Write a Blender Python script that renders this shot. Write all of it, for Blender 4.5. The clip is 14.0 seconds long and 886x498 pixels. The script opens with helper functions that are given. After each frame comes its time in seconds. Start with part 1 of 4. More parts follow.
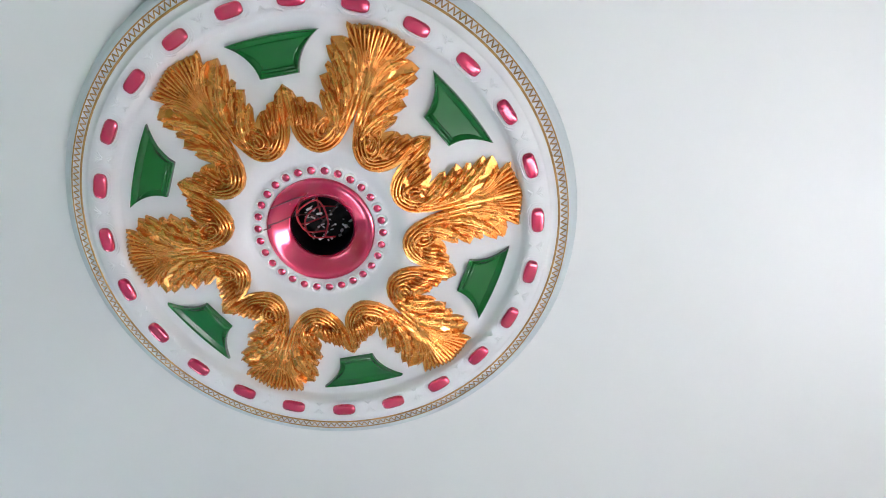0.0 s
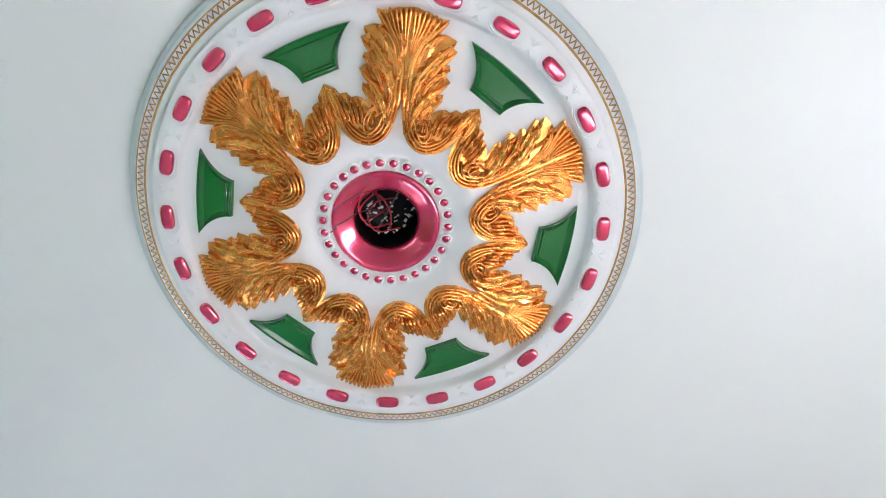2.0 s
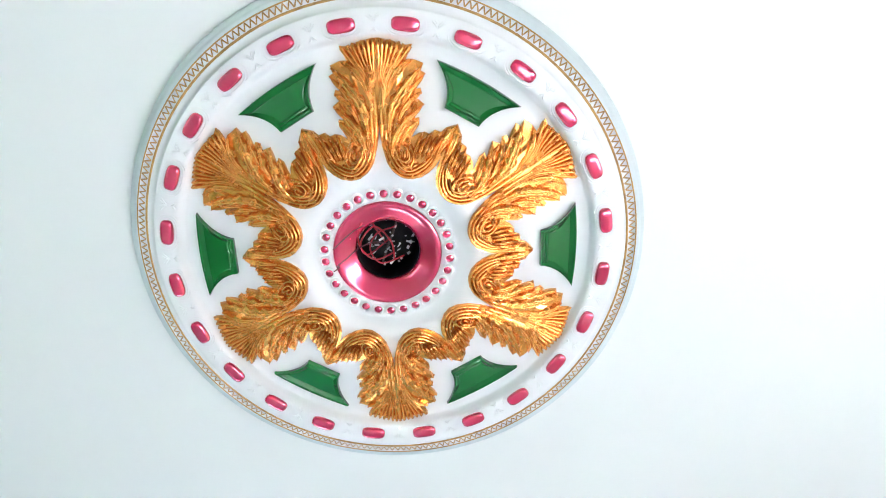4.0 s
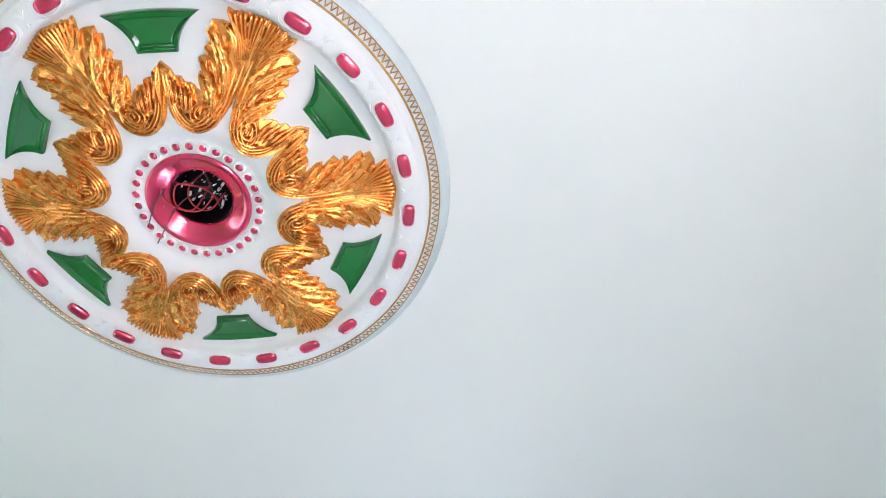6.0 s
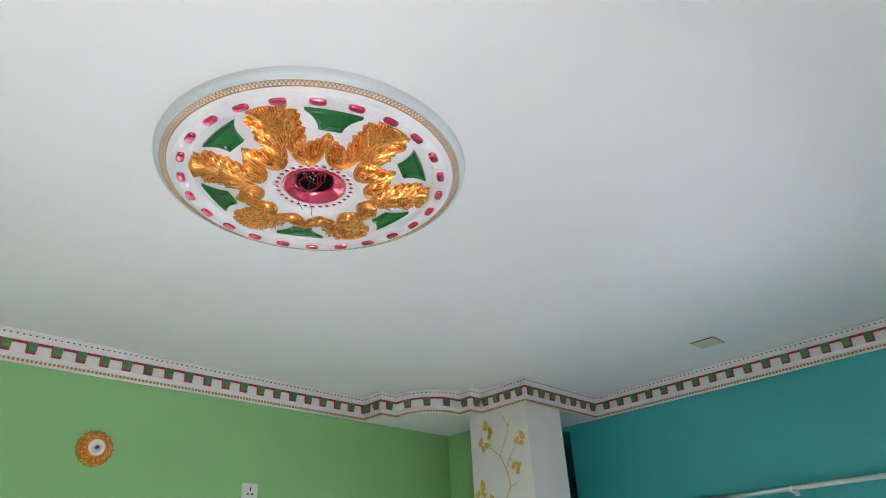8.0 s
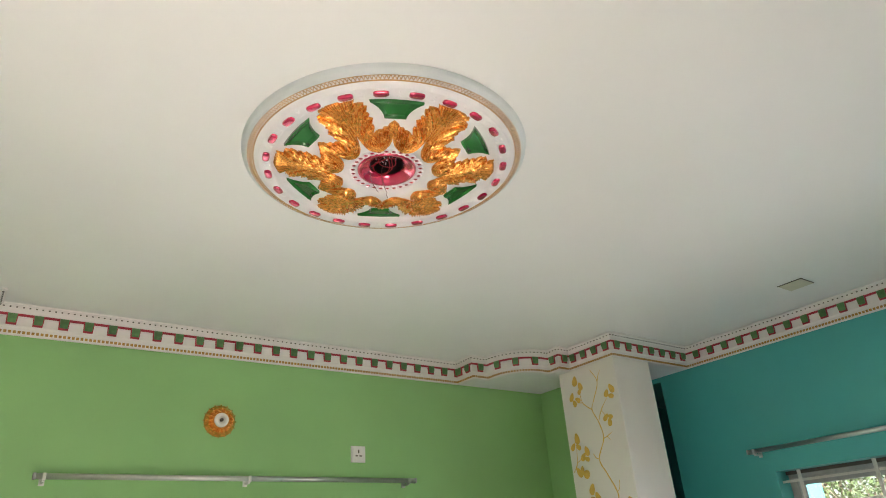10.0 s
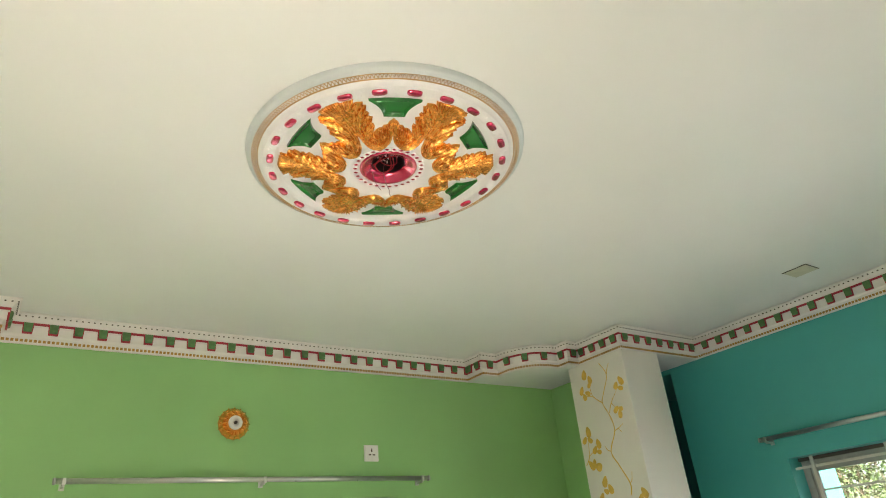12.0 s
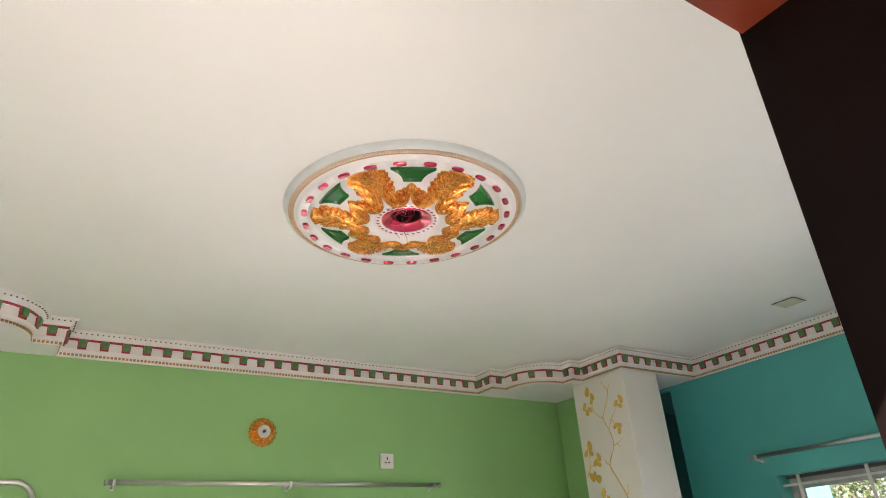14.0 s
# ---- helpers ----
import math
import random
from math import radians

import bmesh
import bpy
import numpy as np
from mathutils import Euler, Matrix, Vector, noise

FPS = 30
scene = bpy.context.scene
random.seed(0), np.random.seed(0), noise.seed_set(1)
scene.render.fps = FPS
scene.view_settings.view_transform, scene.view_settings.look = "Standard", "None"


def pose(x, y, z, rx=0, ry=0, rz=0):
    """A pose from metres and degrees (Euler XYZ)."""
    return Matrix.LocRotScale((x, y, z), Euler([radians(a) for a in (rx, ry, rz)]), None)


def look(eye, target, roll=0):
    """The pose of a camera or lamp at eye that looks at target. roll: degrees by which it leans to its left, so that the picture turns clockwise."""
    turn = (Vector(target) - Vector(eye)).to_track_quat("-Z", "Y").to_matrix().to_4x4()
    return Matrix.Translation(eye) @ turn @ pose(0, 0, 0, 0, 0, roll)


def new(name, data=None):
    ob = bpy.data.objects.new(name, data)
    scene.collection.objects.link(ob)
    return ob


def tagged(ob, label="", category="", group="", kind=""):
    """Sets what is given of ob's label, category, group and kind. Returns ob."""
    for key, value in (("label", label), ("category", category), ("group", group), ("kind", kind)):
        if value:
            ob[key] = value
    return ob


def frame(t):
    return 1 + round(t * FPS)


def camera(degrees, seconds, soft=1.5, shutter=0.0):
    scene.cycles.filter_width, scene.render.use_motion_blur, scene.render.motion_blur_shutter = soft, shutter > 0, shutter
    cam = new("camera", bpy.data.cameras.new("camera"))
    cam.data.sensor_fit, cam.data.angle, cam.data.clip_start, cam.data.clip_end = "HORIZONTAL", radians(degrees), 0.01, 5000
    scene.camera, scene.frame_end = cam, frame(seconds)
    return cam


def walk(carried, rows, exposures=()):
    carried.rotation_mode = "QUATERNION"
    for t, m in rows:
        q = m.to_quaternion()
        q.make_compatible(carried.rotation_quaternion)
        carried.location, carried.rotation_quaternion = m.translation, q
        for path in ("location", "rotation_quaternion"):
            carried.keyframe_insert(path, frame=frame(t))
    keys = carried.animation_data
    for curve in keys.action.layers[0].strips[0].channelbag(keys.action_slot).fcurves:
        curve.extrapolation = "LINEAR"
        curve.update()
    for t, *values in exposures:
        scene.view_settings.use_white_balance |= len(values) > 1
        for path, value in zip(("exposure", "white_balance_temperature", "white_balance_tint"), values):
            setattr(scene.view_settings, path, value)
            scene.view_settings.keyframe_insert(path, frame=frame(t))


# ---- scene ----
# camera and its walk
cam = camera(68.7, 14.0, soft=1.0)
ROWS = [
    (0, -0.4622, 0.1387, 1.8210, 157.552, -0.134, -134.952),
    (0.5, -0.4309, 0.1426, 1.8345, 157.314, -0.549, -132.088),
    (1, -0.4289, 0.1650, 1.8260, 164.417, 0.023, -129.330),
    (1.5, -0.4485, 0.1850, 1.8199, 161.516, -0.205, -127.448),
    (2, -0.4211, 0.1487, 1.8315, 156.462, -0.455, -124.289),
    (2.2, -0.4124, 0.1432, 1.8249, 157.710, -0.729, -124.181),
    (4.3, -0.4606, 0.0559, 1.8416, 158.510, 0.766, -110.141),
    (4.5, -0.4796, 0.0197, 1.8449, 157.098, 1.852, -107.573),
    (5, -0.5269, -0.0952, 1.8437, 153.938, 1.138, -95.628),
    (5.5, -0.5304, -0.2821, 1.8225, 150.596, 3.867, -79.667),
    (6, -0.5151, -0.5251, 1.8414, 147.919, 0.662, -82.420),
    (6.5, -0.6154, -0.8168, 1.8270, 146.532, -0.643, -67.927),
    (7, -0.7102, -1.0495, 1.8136, 131.041, 0.088, -61.296),
    (7.5, -0.8734, -1.2786, 1.7862, 124.331, 1.385, -50.728),
    (8, -0.9298, -1.4774, 1.7725, 118.441, 2.538, -43.937),
    (8.5, -0.9800, -1.5646, 1.7663, 117.932, 1.749, -40.887),
    (9, -0.9775, -1.5769, 1.7468, 117.327, 0.710, -35.459),
    (9.2, -0.9712, -1.5739, 1.7463, 116.426, 1.909, -35.456),
    (11.5, -1.0098, -1.6756, 1.6586, 116.031, 4.904, -34.063),
    (12, -0.9813, -1.6296, 1.6732, 116.325, 5.057, -33.438),
    (12.5, -0.9877, -1.6245, 1.6653, 116.145, 4.341, -34.482),
    (13, -1.0139, -1.6922, 1.6698, 117.206, 4.645, -35.034),
    (13.5, -1.0959, -1.8078, 1.6765, 115.613, 4.565, -32.944),
    (14, -1.1575, -1.9478, 1.6911, 116.196, 3.532, -32.448),
]
EXPO = [(0.0, 3.27, 5600, 17), (1.0, 3.34, 5650, 17), (2.2, 3.44, 5600, 17), (4.3, 3.92, 5480, 13), (5.0, 3.92, 5480, 13), (5.5, 3.77, 5540, 15), (6.0, 3.62, 5560, 17), (6.5, 3.52, 5580, 19), (7.5, 3.37, 5630, 16),
        (9.0, 3.24, 6180, 22), (11.5, 3.34, 7230, 10), (12.5, 3.34, 7230, 10), (13.0, 3.32, 6930, 18), (14.0, 3.30, 6780, 23)]
walk(cam, [(t, pose(x, y, z, rx, ry, rz)) for t, x, y, z, rx, ry, rz in ROWS], EXPO)

# plan, in metres: medallion axis at the origin
S = 0.4                       # radius of the medallion's ring of jewels
JZ = 2.94                     # height of that ring
CEIL = 2.984                  # ceiling
SOFF = 2.846                  # underside of the dropped corners
XL, XR, YN, YS = -2.40, 3.084, 2.016, -1.737
WT = 0.25                     # wall thickness
DOOR_L, DOOR_R, DOOR_H = -1.62, -0.679, 2.10
WIN_G = (-0.62, 1.13, 0.90, 2.095)    # green wall: x0, x1, sill, head
WIN_B = (-0.90, 0.62, 0.90, 2.095)    # blue wall: y0, y1, sill, head

# world, sun and large lights
world = bpy.data.worlds.new("world")
scene.world = world
world.use_nodes = True
wn = world.node_tree.nodes
sky = wn.new("ShaderNodeTexSky")
sky.sky_type = "NISHITA"
sky.sun_disc = False
SUN_EL, SUN_AZ = radians(47), radians(215)    # azimuth from +y towards +x: sun stands behind the doorway
sky.sun_elevation, sky.sun_rotation = SUN_EL, SUN_AZ
wn["Background"].inputs["Strength"].default_value = 0.05
world.node_tree.links.new(sky.outputs[0], wn["Background"].inputs["Color"])
sun = new("sun", bpy.data.lights.new("sun", "SUN"))
sun.data.energy, sun.data.angle, sun.data.color = 5.0, radians(0.5), (1.0, 0.95, 0.87)
to_sun = Vector((math.sin(SUN_AZ) * math.cos(SUN_EL), math.cos(SUN_AZ) * math.cos(SUN_EL), math.sin(SUN_EL)))
sun.matrix_world = look(to_sun * 20, (0, 0, 0))


lamp = new("daylight_green_window", bpy.data.lights.new("daylight_green_window", "AREA"))
lamp.data.shape, lamp.data.size, lamp.data.size_y = "RECTANGLE", 1.6, 0.40
lamp.data.energy, lamp.data.color = 1.1, (0.86, 0.93, 1.0)
lamp.matrix_world = look((0.25, YN + 0.20, 1.45), (0.25, 0.6, 0.3))
lamp = new("daylight_turquoise_window", bpy.data.lights.new("daylight_turquoise_window", "AREA"))
lamp.data.shape, lamp.data.size, lamp.data.size_y = "RECTANGLE", 1.4, 0.40
lamp.data.energy, lamp.data.color = 2.0, (0.86, 0.93, 1.0)
lamp.matrix_world = look((XR + 0.20, -0.14, 1.45), (1.4, -0.4, 0.2))


# ---- materials ----
def mat(name, colour, rough=0.5, metal=0.0, vary=0.06, scale=6.0, bump=0.02, bscale=60.0, coat=0.0, spec=0.5, tint=None, random_part=0.0):
    m = bpy.data.materials.new(name)
    m.use_nodes = True
    n, l = m.node_tree.nodes, m.node_tree.links
    b = n["Principled BSDF"]
    co = n.new("ShaderNodeTexCoord")
    big = n.new("ShaderNodeTexNoise")
    big.inputs["Scale"].default_value, big.inputs["Detail"].default_value = scale, 6
    fine = n.new("ShaderNodeTexNoise")
    fine.inputs["Scale"].default_value, fine.inputs["Detail"].default_value = bscale, 4
    for t in (big, fine):
        l.new(co.outputs["Object"], t.inputs["Vector"])
    ramp = n.new("ShaderNodeValToRGB")
    c2 = tint or tuple(c * (1 - 2 * vary) for c in colour)
    ramp.color_ramp.elements[0].position, ramp.color_ramp.elements[1].position = 0.32, 0.68
    ramp.color_ramp.elements[0].color, ramp.color_ramp.elements[1].color = (*c2, 1), (*colour, 1)
    l.new(big.outputs["Fac"], ramp.inputs["Fac"])
    last = ramp.outputs["Color"]
    if random_part:
        info = n.new("ShaderNodeObjectInfo")
        mp = n.new("ShaderNodeMapRange")
        mp.inputs["To Min"].default_value, mp.inputs["To Max"].default_value = 1 - random_part, 1 + random_part
        hs = n.new("ShaderNodeHueSaturation")
        l.new(info.outputs["Random"], mp.inputs["Value"])
        l.new(mp.outputs[0], hs.inputs["Value"])
        l.new(last, hs.inputs["Color"])
        last = hs.outputs["Color"]
    l.new(last, b.inputs["Base Color"])
    rr = n.new("ShaderNodeMapRange")
    rr.inputs["To Min"].default_value, rr.inputs["To Max"].default_value = max(rough - 0.07, 0.02), min(rough + 0.07, 1)
    l.new(fine.outputs["Fac"], rr.inputs["Value"])
    l.new(rr.outputs[0], b.inputs["Roughness"])
    b.inputs["Metallic"].default_value = metal
    b.inputs["Specular IOR Level"].default_value = spec
    b.inputs["Coat Weight"].default_value = coat
    b.inputs["Coat Roughness"].default_value = 0.08
    if bump:
        bm_ = n.new("ShaderNodeBump")
        bm_.inputs["Strength"].default_value, bm_.inputs["Distance"].default_value = bump * 10, 0.002
        l.new(fine.outputs["Fac"], bm_.inputs["Height"])
        l.new(bm_.outputs[0], b.inputs["Normal"])
    return m


M_CEIL = mat("ceiling_paint", (0.80, 0.80, 0.79), 0.46, vary=0.02, scale=1.4, bump=0.012, bscale=26)
M_PLASTER = mat("white_plaster", (0.80, 0.79, 0.80), 0.42, vary=0.02, scale=9, bump=0.012, bscale=90)
M_CORN = mat("cornice_plaster", (0.80, 0.76, 0.74), 0.45, vary=0.03, scale=7, bump=0.012, bscale=80)
M_PILLAR = mat("pillar_paint", (0.78, 0.75, 0.70), 0.5, vary=0.03, scale=3, bump=0.015)
M_GREEN = mat("green_wall_paint", (0.275, 0.545, 0.205), 0.42, vary=0.05, scale=1.5, bump=0.015, bscale=45)
M_BLUE = mat("turquoise_wall_paint", (0.060, 0.41, 0.40), 0.42, vary=0.05, scale=1.5, bump=0.015, bscale=45)
M_CREAM = mat("cream_wall_paint", (0.70, 0.68, 0.60), 0.55, vary=0.04, scale=1.5)
M_FLOOR = mat("floor_tile", (0.74, 0.71, 0.66), 0.25, vary=0.06, scale=3, bump=0.0, random_part=0.04)
M_GROUT = mat("grout", (0.35, 0.33, 0.30), 0.8)
M_GOLD = mat("gold_paint", (0.88, 0.42, 0.095), 0.26, metal=0.80, vary=0.12, scale=14, bump=0.006, bscale=70, tint=(0.80, 0.33, 0.066))
M_GOLD2 = mat("gold_line_paint", (0.58, 0.33, 0.10), 0.42, metal=0.4, vary=0.18, scale=60)
M_PINK = mat("magenta_pearl_paint", (0.80, 0.014, 0.105), 0.24, metal=0.60, vary=0.03, scale=18, bump=0.0, bscale=40, coat=0.9)
M_PINK.node_tree.nodes["Principled BSDF"].inputs["Coat IOR"].default_value = 2.0
M_PINK.node_tree.nodes["Principled BSDF"].inputs["Coat Roughness"].default_value = 0.15
# plaster of the medallion's outer step, greyed to hold that face's shading
M_STEP_SHADE = mat("shaded_step_plaster", (0.60, 0.65, 0.66), 0.42, vary=0.03, scale=9, bump=0.012, bscale=90)
M_LEAF = mat("green_enamel", (0.014, 0.165, 0.026), 0.16, vary=0.10, scale=12, bump=0.004, bscale=50, coat=0.6)
M_DENT = mat("dentil_green", (0.095, 0.235, 0.075), 0.4, vary=0.15, scale=40, random_part=0.15)
M_RED = mat("red_line_paint", (0.46, 0.030, 0.050), 0.45, vary=0.12, scale=40)
M_DOT = mat("dark_dot_paint", (0.09, 0.075, 0.06), 0.5)
M_BLACK = mat("black_box", (0.005, 0.005, 0.006), 0.45, vary=0.2, scale=30, bump=0.05, bscale=70, spec=0.25)
M_FLAKE = mat("plaster_flake", (0.75, 0.75, 0.74), 0.5)
M_WIRE = mat("red_wire", (0.50, 0.015, 0.03), 0.35, vary=0.1, scale=60)
M_WIRE2 = mat("dark_wire", (0.10, 0.02, 0.03), 0.4)
M_YELLOW = mat("ochre_stencil", (0.78, 0.50, 0.09), 0.5, vary=0.10, scale=30)
M_CHROME = mat("brushed_steel", (0.62, 0.62, 0.60), 0.30, metal=0.9, vary=0.03, scale=4, bump=0.0)
M_WHITE = mat("white_plastic", (0.78, 0.77, 0.74), 0.3, vary=0.03, scale=30)
M_WOOD = mat("red_mahogany", (0.12, 0.018, 0.006), 0.38, vary=0.2, scale=7, bump=0.02, bscale=30, spec=0.2, tint=(0.050, 0.009, 0.004))
# jamb wood: the shade on the jambs is put into this near-black colour
M_WOOD_SHADE = mat("shaded_jamb_wood", (0.005, 0.0025, 0.002), 0.55, vary=0.2, scale=7, bump=0.02, bscale=30, spec=0.08)
M_VENT = mat("hatch_cream", (0.60, 0.58, 0.44), 0.5, vary=0.05, scale=20)
M_FRAME = mat("window_frame_grey", (0.40, 0.41, 0.40), 0.4, vary=0.08, scale=20)
M_GRILLE = mat("grille_white", (0.66, 0.65, 0.60), 0.4, vary=0.06, scale=30)
M_BARK = mat("bark", (0.10, 0.075, 0.05), 0.9, vary=0.2, scale=30)
M_FOLIAGE = mat("foliage", (0.07, 0.12, 0.035), 0.6, vary=0.25, scale=8)
M_GROUND = mat("ground_earth", (0.19, 0.165, 0.125), 0.95, vary=0.15, scale=0.6)


def glass(name):
    m = bpy.data.materials.new(name)
    m.use_nodes = True
    b = m.node_tree.nodes["Principled BSDF"]
    b.inputs["Transmission Weight"].default_value, b.inputs["Roughness"].default_value, b.inputs["IOR"].default_value = 1.0, 0.02, 1.45
    b.inputs["Base Color"].default_value = (0.92, 0.96, 0.95, 1)
    return m


M_GLASS = glass("window_glass")


# ---- mesh helpers ----
def obj(name, bm, material, parent=None, label="", smooth=False):
    me = bpy.data.meshes.new(name)
    bmesh.ops.recalc_face_normals(bm, faces=bm.faces)
    if smooth:
        for f in bm.faces:
            f.smooth = True
    bm.to_mesh(me)
    bm.free()
    mats = material if isinstance(material, (list, tuple)) else [material]
    for m in mats:
        me.materials.append(m)
    ob = new(name, me)
    if parent is not None:
        ob.parent = parent
    if label:
        ob["label"] = label
    return ob


def part(name, bm, material, parent, label="", smooth=False):
    return obj(name, bm, material, parent, label, smooth)


def empty(name, label, category, m=None, group=""):
    e = new(name)
    if m is not None:
        e.matrix_world = m
    return tagged(e, label, category, group)


def box(bm, x0, x1, y0, y1, z0, z1, bevel=0.0):
    g = bmesh.ops.create_cube(bm, size=1, matrix=Matrix.LocRotScale(((x0 + x1) / 2, (y0 + y1) / 2, (z0 + z1) / 2), None, (x1 - x0, y1 - y0, z1 - z0)))
    if bevel:
        edges = list({e for v in g["verts"] for e in v.link_edges})
        bmesh.ops.bevel(bm, geom=edges, offset=bevel, segments=2, affect="EDGES", profile=0.5)
    return g


def boxes(*dims, bevel=0.0):
    bm = bmesh.new()
    for d in dims:
        box(bm, *d, bevel=bevel)
    return bm


def prism(bm, pts, z0, z1):
    lo = [bm.verts.new((x, y, z0)) for x, y in pts]
    hi = [bm.verts.new((x, y, z1)) for x, y in pts]
    n = len(pts)
    bm.faces.new(lo)
    bm.faces.new(hi)
    for i in range(n):
        bm.faces.new((lo[i], lo[(i + 1) % n], hi[(i + 1) % n], hi[i]))


def lathe(bm, profile, seg=96):
    rings = [[bm.verts.new((r * math.cos(2 * math.pi * k / seg), r * math.sin(2 * math.pi * k / seg), z)) for k in range(seg)] for r, z in profile]
    for a, b in zip(rings, rings[1:]):
        for k in range(seg):
            bm.faces.new((a[k], a[(k + 1) % seg], b[(k + 1) % seg], b[k]))
    return rings


def tube(bm, pts, r, seg=8, caps=True, r_end=None):
    pts = [Vector(p) for p in pts]
    rings = []
    up = Vector((0.13, 0.21, 0.97))
    for i, p in enumerate(pts):
        d = (pts[min(i + 1, len(pts) - 1)] - pts[max(i - 1, 0)]).normalized()
        s = d.cross(up)
        if s.length < 0.05:
            s = d.cross(Vector((1, 0, 0)))
        s.normalize()
        u = s.cross(d)
        rad = r if r_end is None else r + (r_end - r) * i / (len(pts) - 1)
        rings.append([bm.verts.new(p + rad * (math.cos(2 * math.pi * k / seg) * s + math.sin(2 * math.pi * k / seg) * u)) for k in range(seg)])
    for a, b in zip(rings, rings[1:]):
        for k in range(seg):
            bm.faces.new((a[k], a[(k + 1) % seg], b[(k + 1) % seg], b[k]))
    if caps:
        bm.faces.new(rings[0])
        bm.faces.new(rings[-1])


def spline(ctrl, n):
    """Catmull-Rom through ctrl, n points."""
    c = [Vector(p) for p in ctrl]
    c = [2 * c[0] - c[1]] + c + [2 * c[-1] - c[-2]]
    out = []
    for i in range(n):
        t = i / (n - 1) * (len(c) - 3)
        k = min(int(t), len(c) - 4)
        t -= k
        a, b, d, e = c[k:k + 4]
        out.append(0.5 * ((2 * b) + (d - a) * t + (2 * a - 5 * b + 4 * d - e) * t * t + (3 * b - a - 3 * d + e) * t ** 3))
    return out


# ---- large structure ----
def structure(name, bm, material, label, smooth=False):
    return tagged(obj(name, bm, material, smooth=smooth), label, "", "", "structure")


def wall_with_hole(axis, at, thick, a0, a1, b0, b1, z0, z1, top):
    """A wall across axis at 'at', thick outwards, from a0 to a1, with an opening b0..b1, z0..z1."""
    bm = bmesh.new()
    for p0, p1, q0, q1 in ((a0, b0, 0, top), (b1, a1, 0, top), (b0, b1, 0, z0), (b0, b1, z1, top)):
        if p1 - p0 < 1e-6 or q1 - q0 < 1e-6:
            continue
        lo, hi = min(at, at + thick), max(at, at + thick)
        if axis == "y":
            box(bm, p0, p1, lo, hi, q0, q1)
        else:
            box(bm, lo, hi, p0, p1, q0, q1)
    bmesh.ops.remove_doubles(bm, verts=bm.verts, dist=1e-5)
    return bm


ground = structure("ground", boxes((-600, 600, -600, 600, -0.9, -0.75)), M_GROUND, "dry earth ground outside the house")
floor_ob = structure("floor", boxes((XL - WT, XR + WT, YS - 3.0, YN + WT, -0.74, -0.006)), M_GROUT, "grouted bed of the tiled floor")

# ceiling slab with the round opening above the medallion
HOLE = 0.150 * S
bm = bmesh.new()
cx0, cx1, cy0, cy1 = XL - WT, XR + WT, YS - WT, YN + WT
seg = 96
ring_in, ring_out = [], []
for k in range(seg):
    a = 2 * math.pi * k / seg
    c, s = math.cos(a), math.sin(a)
    d = min((cx1 if c > 0 else cx0) / c if abs(c) > 1e-9 else 1e9, (cy1 if s > 0 else cy0) / s if abs(s) > 1e-9 else 1e9)
    ring_in.append(bm.verts.new((HOLE * c, HOLE * s, CEIL)))
    ring_out.append(bm.verts.new((d * c, d * s, CEIL)))
for k in range(seg):
    bm.faces.new((ring_in[k], ring_in[(k + 1) % seg], ring_out[(k + 1) % seg], ring_out[k]))
corners = [bm.verts.new((x, y, CEIL)) for x, y in ((cx1, cy1), (cx0, cy1), (cx0, cy0), (cx1, cy0))]
for v in corners:
    a = math.atan2(v.co.y, v.co.x) % (2 * math.pi)
    k = int(a / (2 * math.pi) * seg)
    bm.faces.new((ring_out[k], v, ring_out[(k + 1) % seg]))
top = bmesh.ops.extrude_face_region(bm, geom=list(bm.faces))
for g in top["geom"]:
    if isinstance(g, bmesh.types.BMVert):
        g.co.z = CEIL + 0.12
ceiling = structure("ceiling", bm, M_CEIL, "white satin-painted plaster ceiling")

structure("wall_north", wall_with_hole("y", YN, WT, XL - WT, XR + WT, *WIN_G, CEIL), M_GREEN, "leaf-green painted wall with a wide window")
bm = wall_with_hole("x", XR, WT, YS, 1.0, *WIN_B, CEIL)
box(bm, XR, XR + WT, 1.0, 1.295, 0, CEIL)
box(bm, XR, XR + WT, 1.295, 1.95, 2.812, CEIL)
box(bm, XR, XR + WT, 1.95, YN, 0, CEIL)
structure("wall_east", bm, M_BLUE, "turquoise painted wall with a barred window")
structure("wall_west", boxes((XL - WT, XL, YS, YN, 0, CEIL)), M_CREAM, "plain cream painted wall")
structure("wall_south", wall_with_hole("y", YS - 0.005, -WT, XL - WT, XR + WT, DOOR_L - 0.06, DOOR_R + 0.06, 0, DOOR_H + 0.06, CEIL), M_CREAM, "plain cream wall with the doorway")
# open terrace outside the doorway
structure("wall_terrace", boxes((-2.65, 3.3, YS - 3.0, YS - 2.85, -0.2, 0.85)), M_CREAM, "low cream parapet of the terrace outside")

# corner masonry behind the pillar: green return and turquoise recess
E1 = 6.38 * S
structure("wall_return", boxes((E1, 2.637, 1.531, YN - 0.003, 0, SOFF - 0.001)), M_GREEN, "green painted return wall beside the pillar")
structure("wall_recess", boxes((2.638, XR - 0.003, 1.93, YN - 0.003, 0, SOFF - 0.001)), M_BLUE, "turquoise end of the recess beside the pillar")
structure("wall_passage", boxes((XR + WT, XR + WT + 1.2, 1.15, 1.29, 0, CEIL), (XR + WT, XR + WT + 1.2, 1.955, 2.1, 0, CEIL), (XR + WT + 1.2, XR + WT + 1.35, 1.15, 2.1, 0, CEIL), (XR + WT, XR + WT + 1.2, 1.291, 1.954, 2.82, CEIL), (XR + WT, XR + WT + 1.2, 1.291, 1.954, -0.1, -0.001)), M_BLUE, "turquoise walls of the unlit passage")


